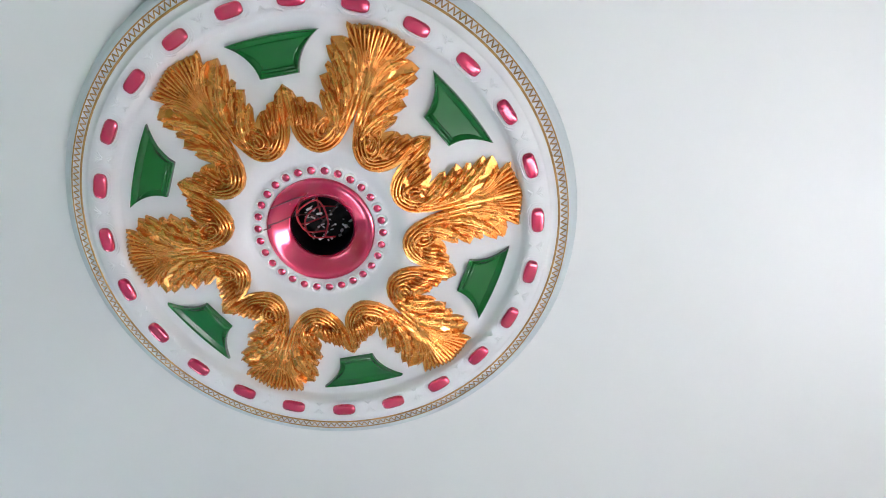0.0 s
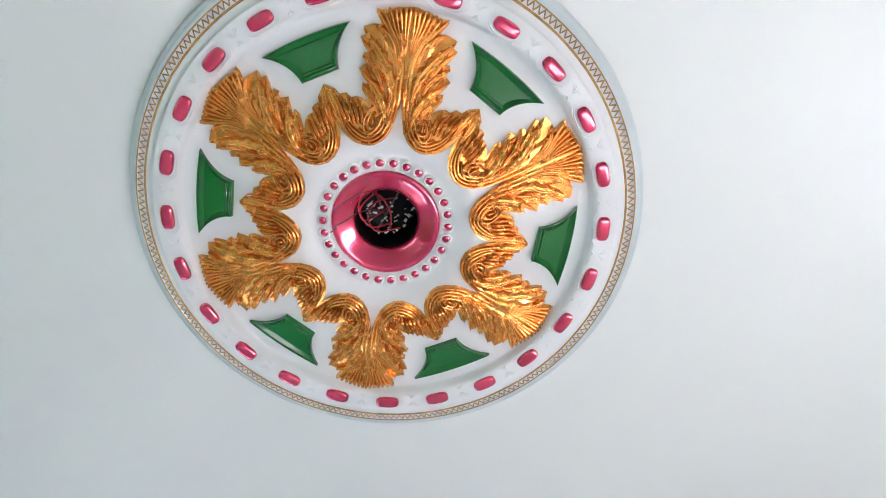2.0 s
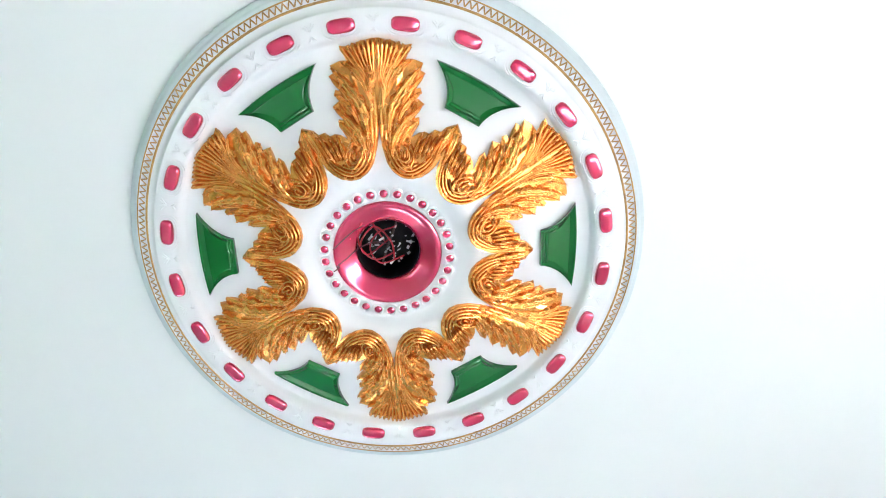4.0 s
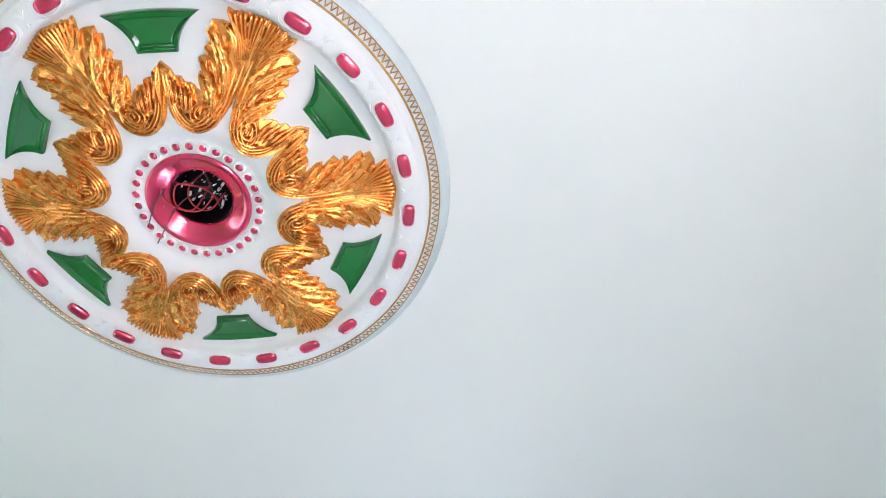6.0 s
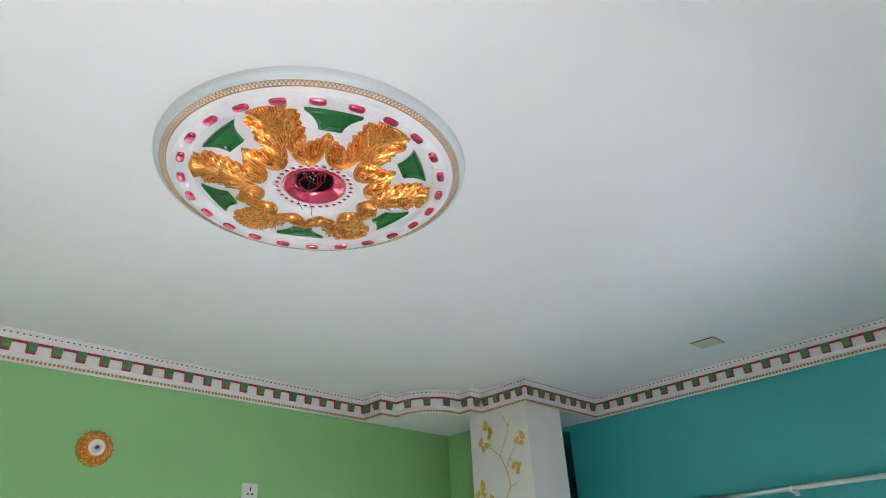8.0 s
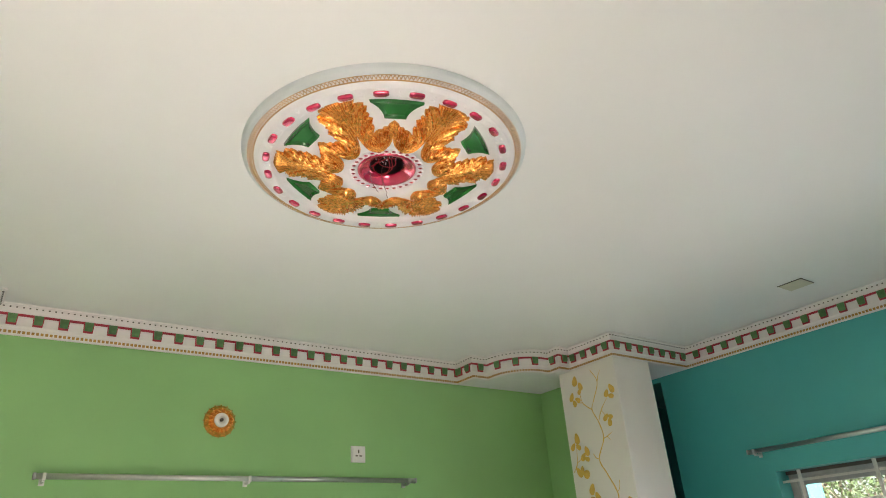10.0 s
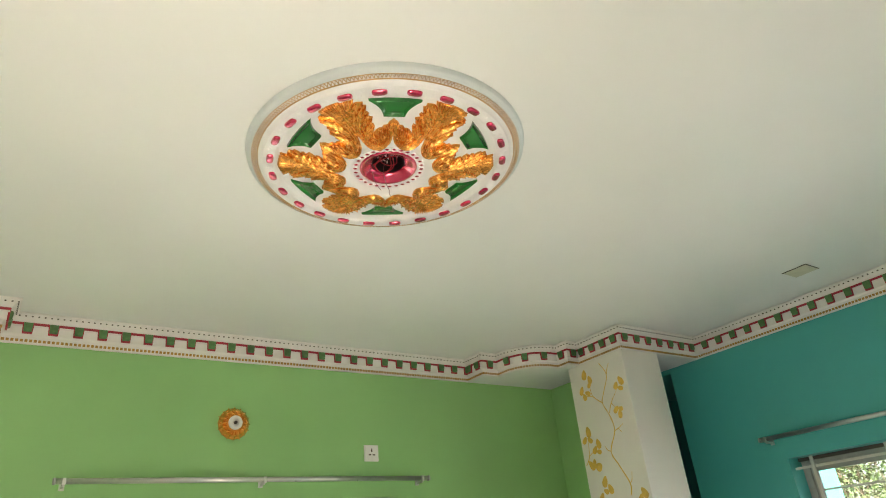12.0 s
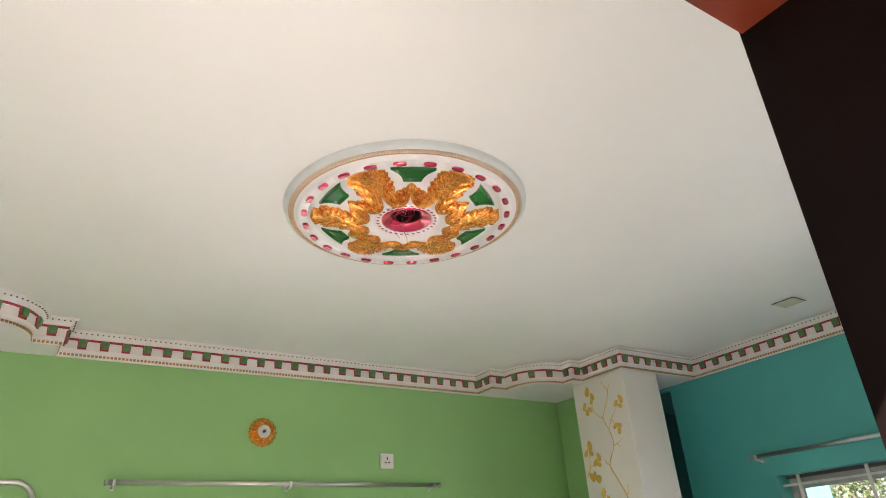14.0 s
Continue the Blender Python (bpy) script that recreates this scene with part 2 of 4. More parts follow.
# dropped corners of the ceiling and the cornice line (fascia), left to right
def arc(cx, cy, r, a0, a1, n=14):
    return [(cx + r * math.cos(radians(a0 + (a1 - a0) * i / n)), cy + r * math.sin(radians(a0 + (a1 - a0) * i / n))) for i in range(n + 1)]


right_block = [(4.43, 5.04), (4.43, 4.59), (4.76, 4.59)] + arc(5.3, 4.40, 0.54, 180, 270) + [(5.51, 3.86), (5.51, 3.60), (5.76, 3.60), (5.76, 2.65), (7.71, 2.65)]
left_block = [(-5.99, 3.86)] + arc(-3.52, 4.40, 0.54, 270, 360) + [(-2.98, 4.59), (-2.65, 4.59), (-2.65, 5.04)]
far_block = [(7.71, -3.31), (7.26, -3.31), (7.26, -3.64)] + arc(7.05, -4.18, 0.54, 90, 180) + [(6.51, -4.33)]
metres = lambda pts: [(x * S, y * S) for x, y in pts]
bm = bmesh.new()
prism(bm, metres(right_block) + [(XR - 0.002, YN - 0.002), (4.43 * S, YN - 0.002)], SOFF, CEIL - 0.001)
structure("soffit", bm, M_PLASTER, "white dropped corner of the ceiling with a curved edge")
bm = bmesh.new()
prism(bm, metres(left_block) + [(XL + 0.002, YN - 0.002)], SOFF, CEIL - 0.001)
structure("soffit", bm, M_PLASTER, "white dropped corner of the ceiling with a curved edge")
bm = bmesh.new()
prism(bm, metres(far_block) + [(XR - 0.002, -4.33 * S)], SOFF, CEIL - 0.001)
structure("soffit", bm, M_PLASTER, "white dropped corner of the ceiling with a curved edge")

# ---- cornice ----
PROFILE = [(0.0, -0.138), (0.016, -0.138), (0.019, -0.134), (0.019, -0.116), (0.023, -0.112), (0.024, -0.106), (0.030, -0.100), (0.036, -0.096), (0.037, -0.054),
           (0.043, -0.051), (0.046, -0.047), (0.046, -0.041), (0.050, -0.037), (0.056, -0.026), (0.065, -0.017), (0.076, -0.012), (0.078, -0.010), (0.084, -0.009), (0.084, -0.001), (0.0, -0.001)]


def offset_line(path, d):
    """The path moved d to its right, mitred."""
    out = []
    for i, p in enumerate(path):
        dirs = []
        for a, b in ((i - 1, i), (i, i + 1)):
            if 0 <= a and b < len(path):
                v = Vector((path[b][0] - path[a][0], path[b][1] - path[a][1])).normalized()
                dirs.append(Vector((v.y, -v.x)))
        if len(dirs) == 1:
            m = dirs[0]
        else:
            m = (dirs[0] + dirs[1]) / (1 + dirs[0].dot(dirs[1]))
        out.append(Vector((p[0] + m.x * d, p[1] + m.y * d)))
    return out


def sweep(bm, path, profile, closed=True):
    lines = [[bm.verts.new((q.x, q.y, CEIL + z)) for q in offset_line(path, d)] for d, z in profile]
    pairs = list(zip(lines, lines[1:] + lines[:1])) if closed else list(zip(lines, lines[1:]))
    for a, b in pairs:
        for i in range(len(path) - 1):
            bm.faces.new((a[i], a[i + 1], b[i + 1], b[i]))
    for i in (0, len(path) - 1):
        if closed:
            bm.faces.new([ln[i] for ln in lines])


def along(path, d, pitch, start=0.0):
    """Places every pitch metres on the path moved d to its right: point, direction."""
    line = offset_line(path, d)
    left = start
    for p, q in zip(line, line[1:]):
        length = (q - p).length
        v = (q - p) / max(length, 1e-9)
        while left < length:
            yield p + v * left, v
            left += pitch
        left -= length


def runs(path, d, pitch, margin):
    """The same, spaced evenly inside each straight piece longer than the pitch; short pieces of a curve run on."""
    line = offset_line(path, d)
    for p, q in zip(line, line[1:]):
        length = (q - p).length
        v = (q - p) / max(length, 1e-9)
        n = max(1, round((length - 2 * margin) / pitch) + 1) if length > 0.06 else 0
        if length > 1.5:
            n = int((length - margin) / pitch) + 1
            length_used = (n - 1) * pitch + 2 * margin
        else:
            length_used = length
        for i in range(n):
            lead = margin + (0.048 if length > 1.5 else 0.0)
            s = length / 2 if n == 1 else lead + (length_used - 2 * margin) * i / (n - 1)
            yield p + v * s, v


main_path = metres(left_block + right_block + far_block)
cornice = new("cornice")
tagged(cornice, "white gypsum cornice with green dentils, red lines and gold dots", "cornice", "", "structure")
bm = bmesh.new()
sweep(bm, main_path, PROFILE)
part("moulding", bm, M_CORN, cornice)
# red line above the dentils
bm = bmesh.new()
sweep(bm, main_path, [(0.0440, -0.0525), (0.0475, -0.0480), (0.0475, -0.0405), (0.0440, -0.0380)])
part("red_line", bm, M_RED, cornice, "painted red line")
# beads
bm = bmesh.new()
for p, v in along(main_path, 0.0205, 0.0195, 0.006):
    nrm = Vector((v.y, -v.x))
    m = Matrix(((v.x, nrm.x, 0, p.x), (v.y, nrm.y, 0, p.y), (0, 0, 1, CEIL - 0.125), (0, 0, 0, 1)))
    bmesh.ops.create_cube(bm, size=1, matrix=m @ Matrix.Diagonal((0.0125, 0.006, 0.0125, 1)))
tagged(part("gold_beads", bm, M_GOLD2, cornice, "row of small gold beads"), kind="stuff")
bm = bmesh.new()
for p, v in along(main_path, 0.0700, 0.0275, 0.010):
    nrm = Vector((v.y, -v.x))
    m = Matrix(((v.x, nrm.x, 0, p.x), (v.y, nrm.y, 0, p.y), (0, 0, 1, CEIL - 0.0155), (0, 0, 0, 1)))
    bmesh.ops.create_cube(bm, size=1, matrix=m @ pose(0, 0, 0, -35) @ Matrix.Diagonal((0.0075, 0.0075, 0.006, 1)))
tagged(part("dark_dots", bm, M_DOT, cornice, "row of tiny dark dots"), kind="stuff")


def dentil_meshes():
    """A green block, rounded at its top, in a red tray that tapers downwards."""
    bm = bmesh.new()
    prof = [(-0.0245, 0.002), (-0.0215, -0.0470), (0.0215, -0.0470), (0.0245, 0.002)]
    f = [bm.verts.new((x, 0.0, z)) for x, z in prof]
    g = [bm.verts.new((x, 0.009, z)) for x, z in prof]
    bm.faces.new(f)
    bm.faces.new(g)
    for i in range(4):
        bm.faces.new((f[i], f[(i + 1) % 4], g[(i + 1) % 4], g[i]))
    red = bpy.data.meshes.new("tray")
    bmesh.ops.recalc_face_normals(bm, faces=bm.faces)
    bm.to_mesh(red)
    bm.free()
    red.materials.append(M_RED)
    bm = bmesh.new()
    cols = []
    for x in (-1, 1):
        pr = [(0.008, 0.007), (0.020, 0.006), (0.024, -0.003), (0.020, -0.035), (0.008, -0.040)]
        cols.append([bm.verts.new((x * (0.0200 + 0.06 * z), y, z)) for y, z in pr])
    bm.faces.new(cols[0])
    bm.faces.new(cols[1])
    for i in range(5):
        bm.faces.new((cols[0][i], cols[0][(i + 1) % 5], cols[1][(i + 1) % 5], cols[1][i]))
    bmesh.ops.bevel(bm, geom=list(bm.edges), offset=0.0022, segments=1, affect="EDGES")
    grn = bpy.data.meshes.new("dentil")
    bmesh.ops.recalc_face_normals(bm, faces=bm.faces)
    bm.to_mesh(grn)
    bm.free()
    grn.materials.append(M_DENT)
    return red, grn


tray_me, dentil_me = dentil_meshes()
spots = list(runs(main_path, 0.037, 0.111, 0.045))
# curved edges carry dentils at the same pitch
for cx, cy, a0, a1 in ((5.3, 4.40, 180, 270), (-3.52, 4.40, 270, 360), (7.05, -4.18, 90, 180)):
    rad = 0.54 * S + 0.037
    for i in range(3):
        a = radians(a0 + (a1 - a0) * (0.17 + 0.33 * i))
        spots.append((Vector((cx * S + rad * math.cos(a), cy * S + rad * math.sin(a))), Vector((-math.sin(a), math.cos(a)))))
for p, v in spots:
    nrm = Vector((v.y, -v.x))
    m = Matrix(((v.x, nrm.x, 0, p.x), (v.y, nrm.y, 0, p.y), (0, 0, 1, CEIL - 0.049), (0, 0, 0, 1)))
    t_ob = new("dentil_tray", tray_me)
    t_ob.parent, t_ob.matrix_world = cornice, m
    d_ob = new("dentil", dentil_me)
    d_ob.parent = t_ob

# ---- ceiling medallion ----
MED = empty("ceiling_medallion", "white gypsum ceiling medallion, gold acanthus, green panels, magenta jewels", "ceiling medallion", pose(0, 0, JZ, 0, 0, 154.7))


def ring(name, profile, material, label="", seg=144):
    bm = bmesh.new()
    lathe(bm, [(r * S, z * S) for r, z in profile], seg)
    return part(name, bm, material, MED, label, smooth=True)


FALL = [(0.24, -0.052), (0.32, -0.052), (0.36, -0.052), (0.42, -0.046), (0.50, -0.025), (0.60, 0.002), (0.71, 0.032), (0.80, 0.048), (0.88, 0.055), (0.930, 0.054), (1.3, 0.054)]


def fall(u, v):
    """Height of the domed field at (u, v), in units of the jewel ring."""
    r = math.hypot(u, v)
    for (r0, z0), (r1, z1) in zip(FALL, FALL[1:]):
        if r <= r1:
            return z0 + (z1 - z0) * (r - r0) / (r1 - r0)
    return FALL[-1][1]


ring("dish", [(0.2495, 0.030), (0.2495, 0.003), (0.256, -0.002), (0.318, -0.002), (0.327, -0.005), (0.342, -0.016), (0.360, -0.030), (0.380, -0.041), (0.400, -0.046)] + [(r, z) for r, z in FALL[3:-1]]
     + [(0.938, 0.047), (0.946, 0.032), (0.953, 0.018), (0.962, 0.010), (0.976, 0.006), (1.056, 0.004), (1.062, 0.008), (1.067, 0.030), (1.090, 0.034), (1.101, 0.036)], M_PLASTER, "white plaster field")
ring("rim_bead", [(1.098, 0.046), (1.098, 0.036), (1.102, 0.031), (1.106, 0.032), (1.109, 0.038)], M_GOLD2, "thin gold bead round the rim")
ring("rim_band", [(1.109, 0.038), (1.144, 0.051), (1.1445, 0.046)], M_PLASTER, "white bevel under the zigzag")
ring("rim_bead", [(1.1445, 0.046), (1.1460, 0.0435), (1.1490, 0.0435), (1.1505, 0.046)], M_GOLD2, "thin gold bead round the rim")
# outer step: its side shading is painted in as pale grey
ring("rim_step", [(1.1505, 0.046), (1.156, 0.047), (1.165, 0.050), (1.170, 0.058), (1.176, 0.062), (1.187, 0.066), (1.193, 0.076), (1.201, 0.109)], M_STEP_SHADE, "moulded outer step, plaster with its shade put into a pale grey")
ring("ring_boss", [(0.2492, 0.010), (0.248, -0.003), (0.243, -0.008), (0.233, -0.009), (0.220, -0.005), (0.204, 0.004), (0.190, 0.012), (0.175, 0.020), (0.161, 0.028), (0.151, 0.036), (0.147, 0.044), (0.146, 0.060)], M_PINK, "glossy magenta ring round the opening")

# gold zigzag on the rim
bm = bmesh.new()
N = 240
for k in range(N):
    for side in (0, 1):
        a0 = 2 * math.pi * (k + 0.5 * side) / N
        a1 = 2 * math.pi * (k + 0.5 + 0.5 * side) / N
        r0, r1 = (1.112, 1.143) if side == 0 else (1.143, 1.112)
        zf = lambda r: 0.038 + (r - 1.109) / 0.035 * 0.013 - 0.006
        p0 = Vector((r0 * math.cos(a0), r0 * math.sin(a0), zf(r0))) * S
        p1 = Vector((r1 * math.cos(a1), r1 * math.sin(a1), zf(r1))) * S
        d = (p1 - p0).normalized()
        w = d.cross(Vector((0, 0, 1))).normalized() * 0.0013
        lift = Vector((0, 0, 0.0026))
        vs = [bm.verts.new(p0 - w + lift), bm.verts.new(p0 - 0.3 * w), bm.verts.new(p0 + w + lift), bm.verts.new(p1 - w + lift), bm.verts.new(p1 - 0.3 * w), bm.verts.new(p1 + w + lift)]
        bm.faces.new((vs[0], vs[1], vs[4], vs[3]))
        bm.faces.new((vs[1], vs[2], vs[5], vs[4]))
part("zigzag", bm, M_GOLD2, MED, "gold zigzag relief on the rim")


def ridge(bm, ctrl, w, h, z=0.0, n=11, tip=0.25, root=0.45, base=None):
    """A rounded leaf rib through ctrl (u, v), half width w, height h; it narrows to both ends."""
    pts = spline([(u, v, 0) for u, v in ctrl], n)
    rows = []
    for i, p in enumerate(pts):
        t = i / (n - 1)
        d = (pts[min(i + 1, n - 1)] - pts[max(i - 1, 0)]).normalized()
        s = Vector((-d.y, d.x, 0))
        k = min(1, root + (1 - root) * t / 0.35) * min(1, tip + (1 - tip) * (1 - t) / 0.30)
        if tip >= 0.9:
            k = root + (1.1 - root) * t if t < 0.95 else 0.8
        hh = h * min(1, 0.35 + t / 0.3) * (min(1, 0.30 + (1 - t) / 0.30) if tip < 0.5 else min(1, 0.8 + (1 - t) / 0.5))
        g = fall(p.x, p.y) if base is None else base
        rows.append([bm.verts.new((p + s * w * k * a + Vector((0, 0, g - z - hh * b))) * S) for a, b in ((-1, -0.5), (-0.66, 0.50), (0, 1), (0.66, 0.50), (1, -0.5))])
    for a, b in zip(rows, rows[1:]):
        for i in range(4):
            f = bm.faces.new((a[i], a[i + 1], b[i + 1], b[i]))
            f.smooth = True
    bm.faces.new(rows[0])
    bm.faces.new(rows[-1])


HALF = [(0.945, 0.0), (0.936, 0.030), (0.924, 0.038), (0.934, 0.062), (0.916, 0.072), (0.924, 0.100), (0.906, 0.108), (0.912, 0.152), (0.885, 0.140), (0.842, 0.118), (0.850, 0.158),
        (0.834, 0.196), (0.806, 0.180), (0.792, 0.204), (0.765, 0.175), (0.730, 0.152), (0.735, 0.180), (0.712, 0.186), (0.695, 0.155), (0.676, 0.128), (0.690, 0.168), (0.667, 0.195),
        (0.642, 0.165), (0.612, 0.148), (0.616, 0.172), (0.588, 0.170), (0.560, 0.150), (0.535, 0.134), (0.552, 0.165), (0.556, 0.192), (0.547, 0.212), (0.562, 0.236), (0.552, 0.262), (0.570, 0.286),
        (0.580, 0.3345), (0.443, 0.2557), (0.412, 0.232), (0.387, 0.203), (0.370, 0.170), (0.363, 0.130), (0.371, 0.090), (0.396, 0.055), (0.436, 0.028), (0.509, 0.009), (0.602, 0.0)]


def blade(bm, ctrl, w_low, w_high, h, z, teeth=4, n=31):
    """A convex acanthus blade along ctrl (u, v) with a grooved midrib, slanting veins and a toothed edge."""
    pts = spline([(u, v, 0) for u, v in ctrl], n)
    flip = 1 if ctrl[-1][1] > ctrl[0][1] else -1
    rows = []
    for i, p in enumerate(pts):
        t = i / (n - 1)
        d = (pts[min(i + 1, n - 1)] - pts[max(i - 1, 0)]).normalized()
        s = Vector((-d.y, d.x, 0)) * flip
        env = (0.30 + 0.70 * min(1, t / 0.35)) * (1 - 0.97 * max(0, (t - 0.50) / 0.50) ** 1.7)
        saw = (t * teeth) % 1
        saw = saw / 0.7 if saw < 0.7 else (1 - saw) / 0.3
        tooth = 1 + (0.30 * (saw - 0.5) if teeth and t > 0.25 else 0.0)
        lift = h * (0.50 + 0.50 * math.sin(math.pi * min(1, 0.10 + t * 0.95)))
        row = []
        for a in (-1.03, -1, -0.8, -0.55, -0.3, -0.1, 0, 0.1, 0.3, 0.55, 0.8, 1, 1.03):
            q = abs(a)
            w = (w_low if a > 0 else w_high) * env * (1 + (tooth - 1) * q * q)
            c = p + s * w * a + d * (0.32 * q * w)
            shape = 1.30 - 1.05 * q * q - 0.42 * math.exp(-(a / 0.14) ** 2)
            if teeth:
                shape += 0.30 * q * math.cos(2 * math.pi * (teeth * t - 0.55 * q))
            g = fall(p.x, p.y) - z - lift * shape
            row.append(bm.verts.new(Vector((c.x, c.y, g if q <= 1 else fall(p.x, p.y) - z + 0.022)) * S))
        rows.append(row)
    for a, b in zip(rows, rows[1:]):
        for i in range(12):
            f = bm.faces.new((a[i], a[i + 1], b[i + 1], b[i]))
            f.smooth = 0 < i < 11


def acanthus_half(bm, sgn):
    flip = lambda c: [(u, sgn * v) for u, v in c]
    # thin body with the leaf's outline
    lo = [bm.verts.new((u * S, sgn * v * S, (fall(u, v) + 0.030) * S)) for u, v in HALF]
    hi = [bm.verts.new((u * S, sgn * v * S, (fall(u, v) - 0.012) * S)) for u, v in HALF]
    bm.faces.new(hi)
    for i in range(len(HALF) - 1):
        bm.faces.new((lo[i], lo[i + 1], hi[i + 1], hi[i]))
    Z = 0.010

    def r(ctrl, w, h, z=0.0, nn=11, tip=0.3, root=0.45):
        ridge(bm, flip(ctrl), w, h, Z + z, nn, tip, root)

    def bl(ctrl, w_low, w_high, h, z=0.0, teeth=4):
        blade(bm, flip(ctrl), w_low, w_high, h, Z + z, teeth)
    # shell fan at the tip: fine ribs that end in a rolled, scalloped lip
    for k, (tu, tv) in enumerate(((0.941, 0.009), (0.936, 0.030), (0.932, 0.052), (0.926, 0.074), (0.920, 0.096), (0.912, 0.120), (0.904, 0.144))):
        r([(0.735 - 0.004 * k, 0.003 + 0.004 * k), (0.80 - 0.002 * k, 0.006 + 0.32 * tv), (0.865 - 0.004 * k, 0.006 + 0.62 * tv), (tu, tv)], 0.0118, 0.024 + 0.004 * (k % 2), 0.004, 12, 0.9, 0.30)
    # flutes of the trunk
    for c in ([(0.53, 0.013), (0.62, 0.012), (0.70, 0.013), (0.79, 0.018)], [(0.50, 0.028), (0.60, 0.031), (0.69, 0.036), (0.78, 0.060)], [(0.48, 0.043), (0.57, 0.050), (0.65, 0.062), (0.74, 0.100)]):
        r(c, 0.0145, 0.019, 0.004, 14, 0.3, 0.6)
    # side leaves, the upper one largest
    bl([(0.56, 0.042), (0.66, 0.062), (0.745, 0.118), (0.826, 0.192)], 0.031, 0.026, 0.034, 0.006, 6)
    bl([(0.70, 0.036), (0.77, 0.062), (0.825, 0.105), (0.852, 0.154)], 0.017, 0.020, 0.022, 0.008, 3)
    bl([(0.68, 0.024), (0.77, 0.040), (0.84, 0.080), (0.884, 0.134)], 0.016, 0.014, 0.018, 0.008, 0)
    bl([(0.60, 0.080), (0.665, 0.118), (0.722, 0.184)], 0.018, 0.016, 0.024, 0.004, 3)
    bl([(0.64, 0.090), (0.71, 0.125), (0.792, 0.202)], 0.018, 0.014, 0.022, 0.002, 3)
    bl([(0.470, 0.052), (0.540, 0.070), (0.600, 0.112), (0.668, 0.190)], 0.028, 0.022, 0.034, 0.006, 5)
    bl([(0.55, 0.100), (0.60, 0.130), (0.686, 0.166)], 0.014, 0.013, 0.020, 0.002, 2)
    bl([(0.510, 0.086), (0.552, 0.112), (0.612, 0.171)], 0.018, 0.016, 0.024, 0.004, 2)
    # ribs that sweep from the trunk round the scroll
    for k in range(4):
        o = 0.0150 * k
        c = [(0.60 - 0.02 * k, 0.010 + o * 0.75), (0.51, 0.018 + o), (0.440 + 0.5 * o, 0.036 + o * 0.95), (0.400 + o * 0.85, 0.064 + o * 0.65), (0.377 + o, 0.100 + o * 0.25), (0.375 + o, 0.138 - o * 0.1), (0.387 + o, 0.172 - o * 0.2)]
        if k < 3:
            c += [(0.411 + o * 0.9, 0.205 - o * 0.2), (0.448 + o * 0.8, 0.236 - o * 0.3)]
        r(c, 0.0092, 0.020 + 0.002 * k, 0.003 + 0.003 * k, 26, 0.5, 0.5)
    # long drop-shaped scroll eye
    for q, h in ((0.036, 0.022), (0.020, 0.026)):
        c = [(0.474 + 1.55 * q * math.cos(radians(t)), 0.106 + q * math.sin(radians(t)) * (1 - 0.35 * math.cos(radians(t)))) for t in range(-30, 301, 30)]
        r(c, 0.0075, h, 0.010, 30, 0.7, 0.6)
    r([(0.455, 0.104), (0.470, 0.106), (0.500, 0.108)], 0.009, 0.024, 0.010, 9, 0.3, 0.9)
    # finger lobes of the valley leaf and its folded tip
    for k, (tu, tv) in enumerate(((0.556, 0.186), (0.549, 0.208), (0.561, 0.232), (0.553, 0.258), (0.568, 0.284))):
        s = k / 4
        bl([(0.455 - 0.010 * s, 0.140 + 0.070 * s), (0.480, 0.150 + 0.080 * s), (0.515, 0.164 + 0.090 * s), (tu, tv)], 0.0115, 0.0105, 0.030, 0.002 + 0.005 * (k % 2), 0)
    bl([(0.440, 0.232), (0.500, 0.268), (0.545, 0.300), (0.578, 0.330)], 0.020, 0.024, 0.024, 0.002, 0)


bm = bmesh.new()
acanthus_half(bm, 1)
acanthus_half(bm, -1)
leaf0 = part("acanthus_leaf", bm, M_GOLD, MED, "gold-painted carved acanthus leaf")
for k in range(1, 6):
    o = new("acanthus_leaf", leaf0.data)
    o.parent, o.matrix_basis = MED, pose(0, 0, 0, 0, 0, 60 * k)
    o["label"] = leaf0["label"]


# green panels
def panel_outline(inset):
    pts = []
    ro, ri = 0.884 - inset, 0.706 + inset
    ao, ai = 13.5 - inset * 92, 6.9 - inset * 50
    for i in range(15):
        a = radians(-ao + 2 * ao * i / 14)
        rr = ro - 0.010 * (1 - (2 * i / 14 - 1) ** 2)
        pts.append((rr * math.cos(a), rr * math.sin(a)))
    for side in (1, -1):
        seq = []
        for i in range(1, 9):
            t = i / 9
            a = ao + (ai - ao) * (1 - (1 - t) ** 1.9)
            rr = ro + (ri - ro) * t
            seq.append((rr * math.cos(radians(a)), side * rr * math.sin(radians(a))))
        base = [(ri * math.cos(radians(ai)), side * ri * math.sin(radians(ai)))]
        pts += seq + base if side == 1 else base + seq[::-1]
    return pts


bm = bmesh.new()
loops = [[bm.verts.new((x * S, y * S, (0.0255 + 0.145 * (x - 0.70) + z) * S)) for x, y in panel_outline(i)] for i, z in ((0.0, 0.003), (0.001, -0.014), (0.004, -0.023), (0.008, -0.023), (0.012, -0.016), (0.032, -0.004), (0.034, -0.007), (0.038, -0.008))]
for a, b in zip(loops, loops[1:]):
    for i in range(len(a)):
        bm.faces.new((a[i], a[(i + 1) % len(a)], b[(i + 1) % len(a)], b[i]))
bm.faces.new(loops[-1])
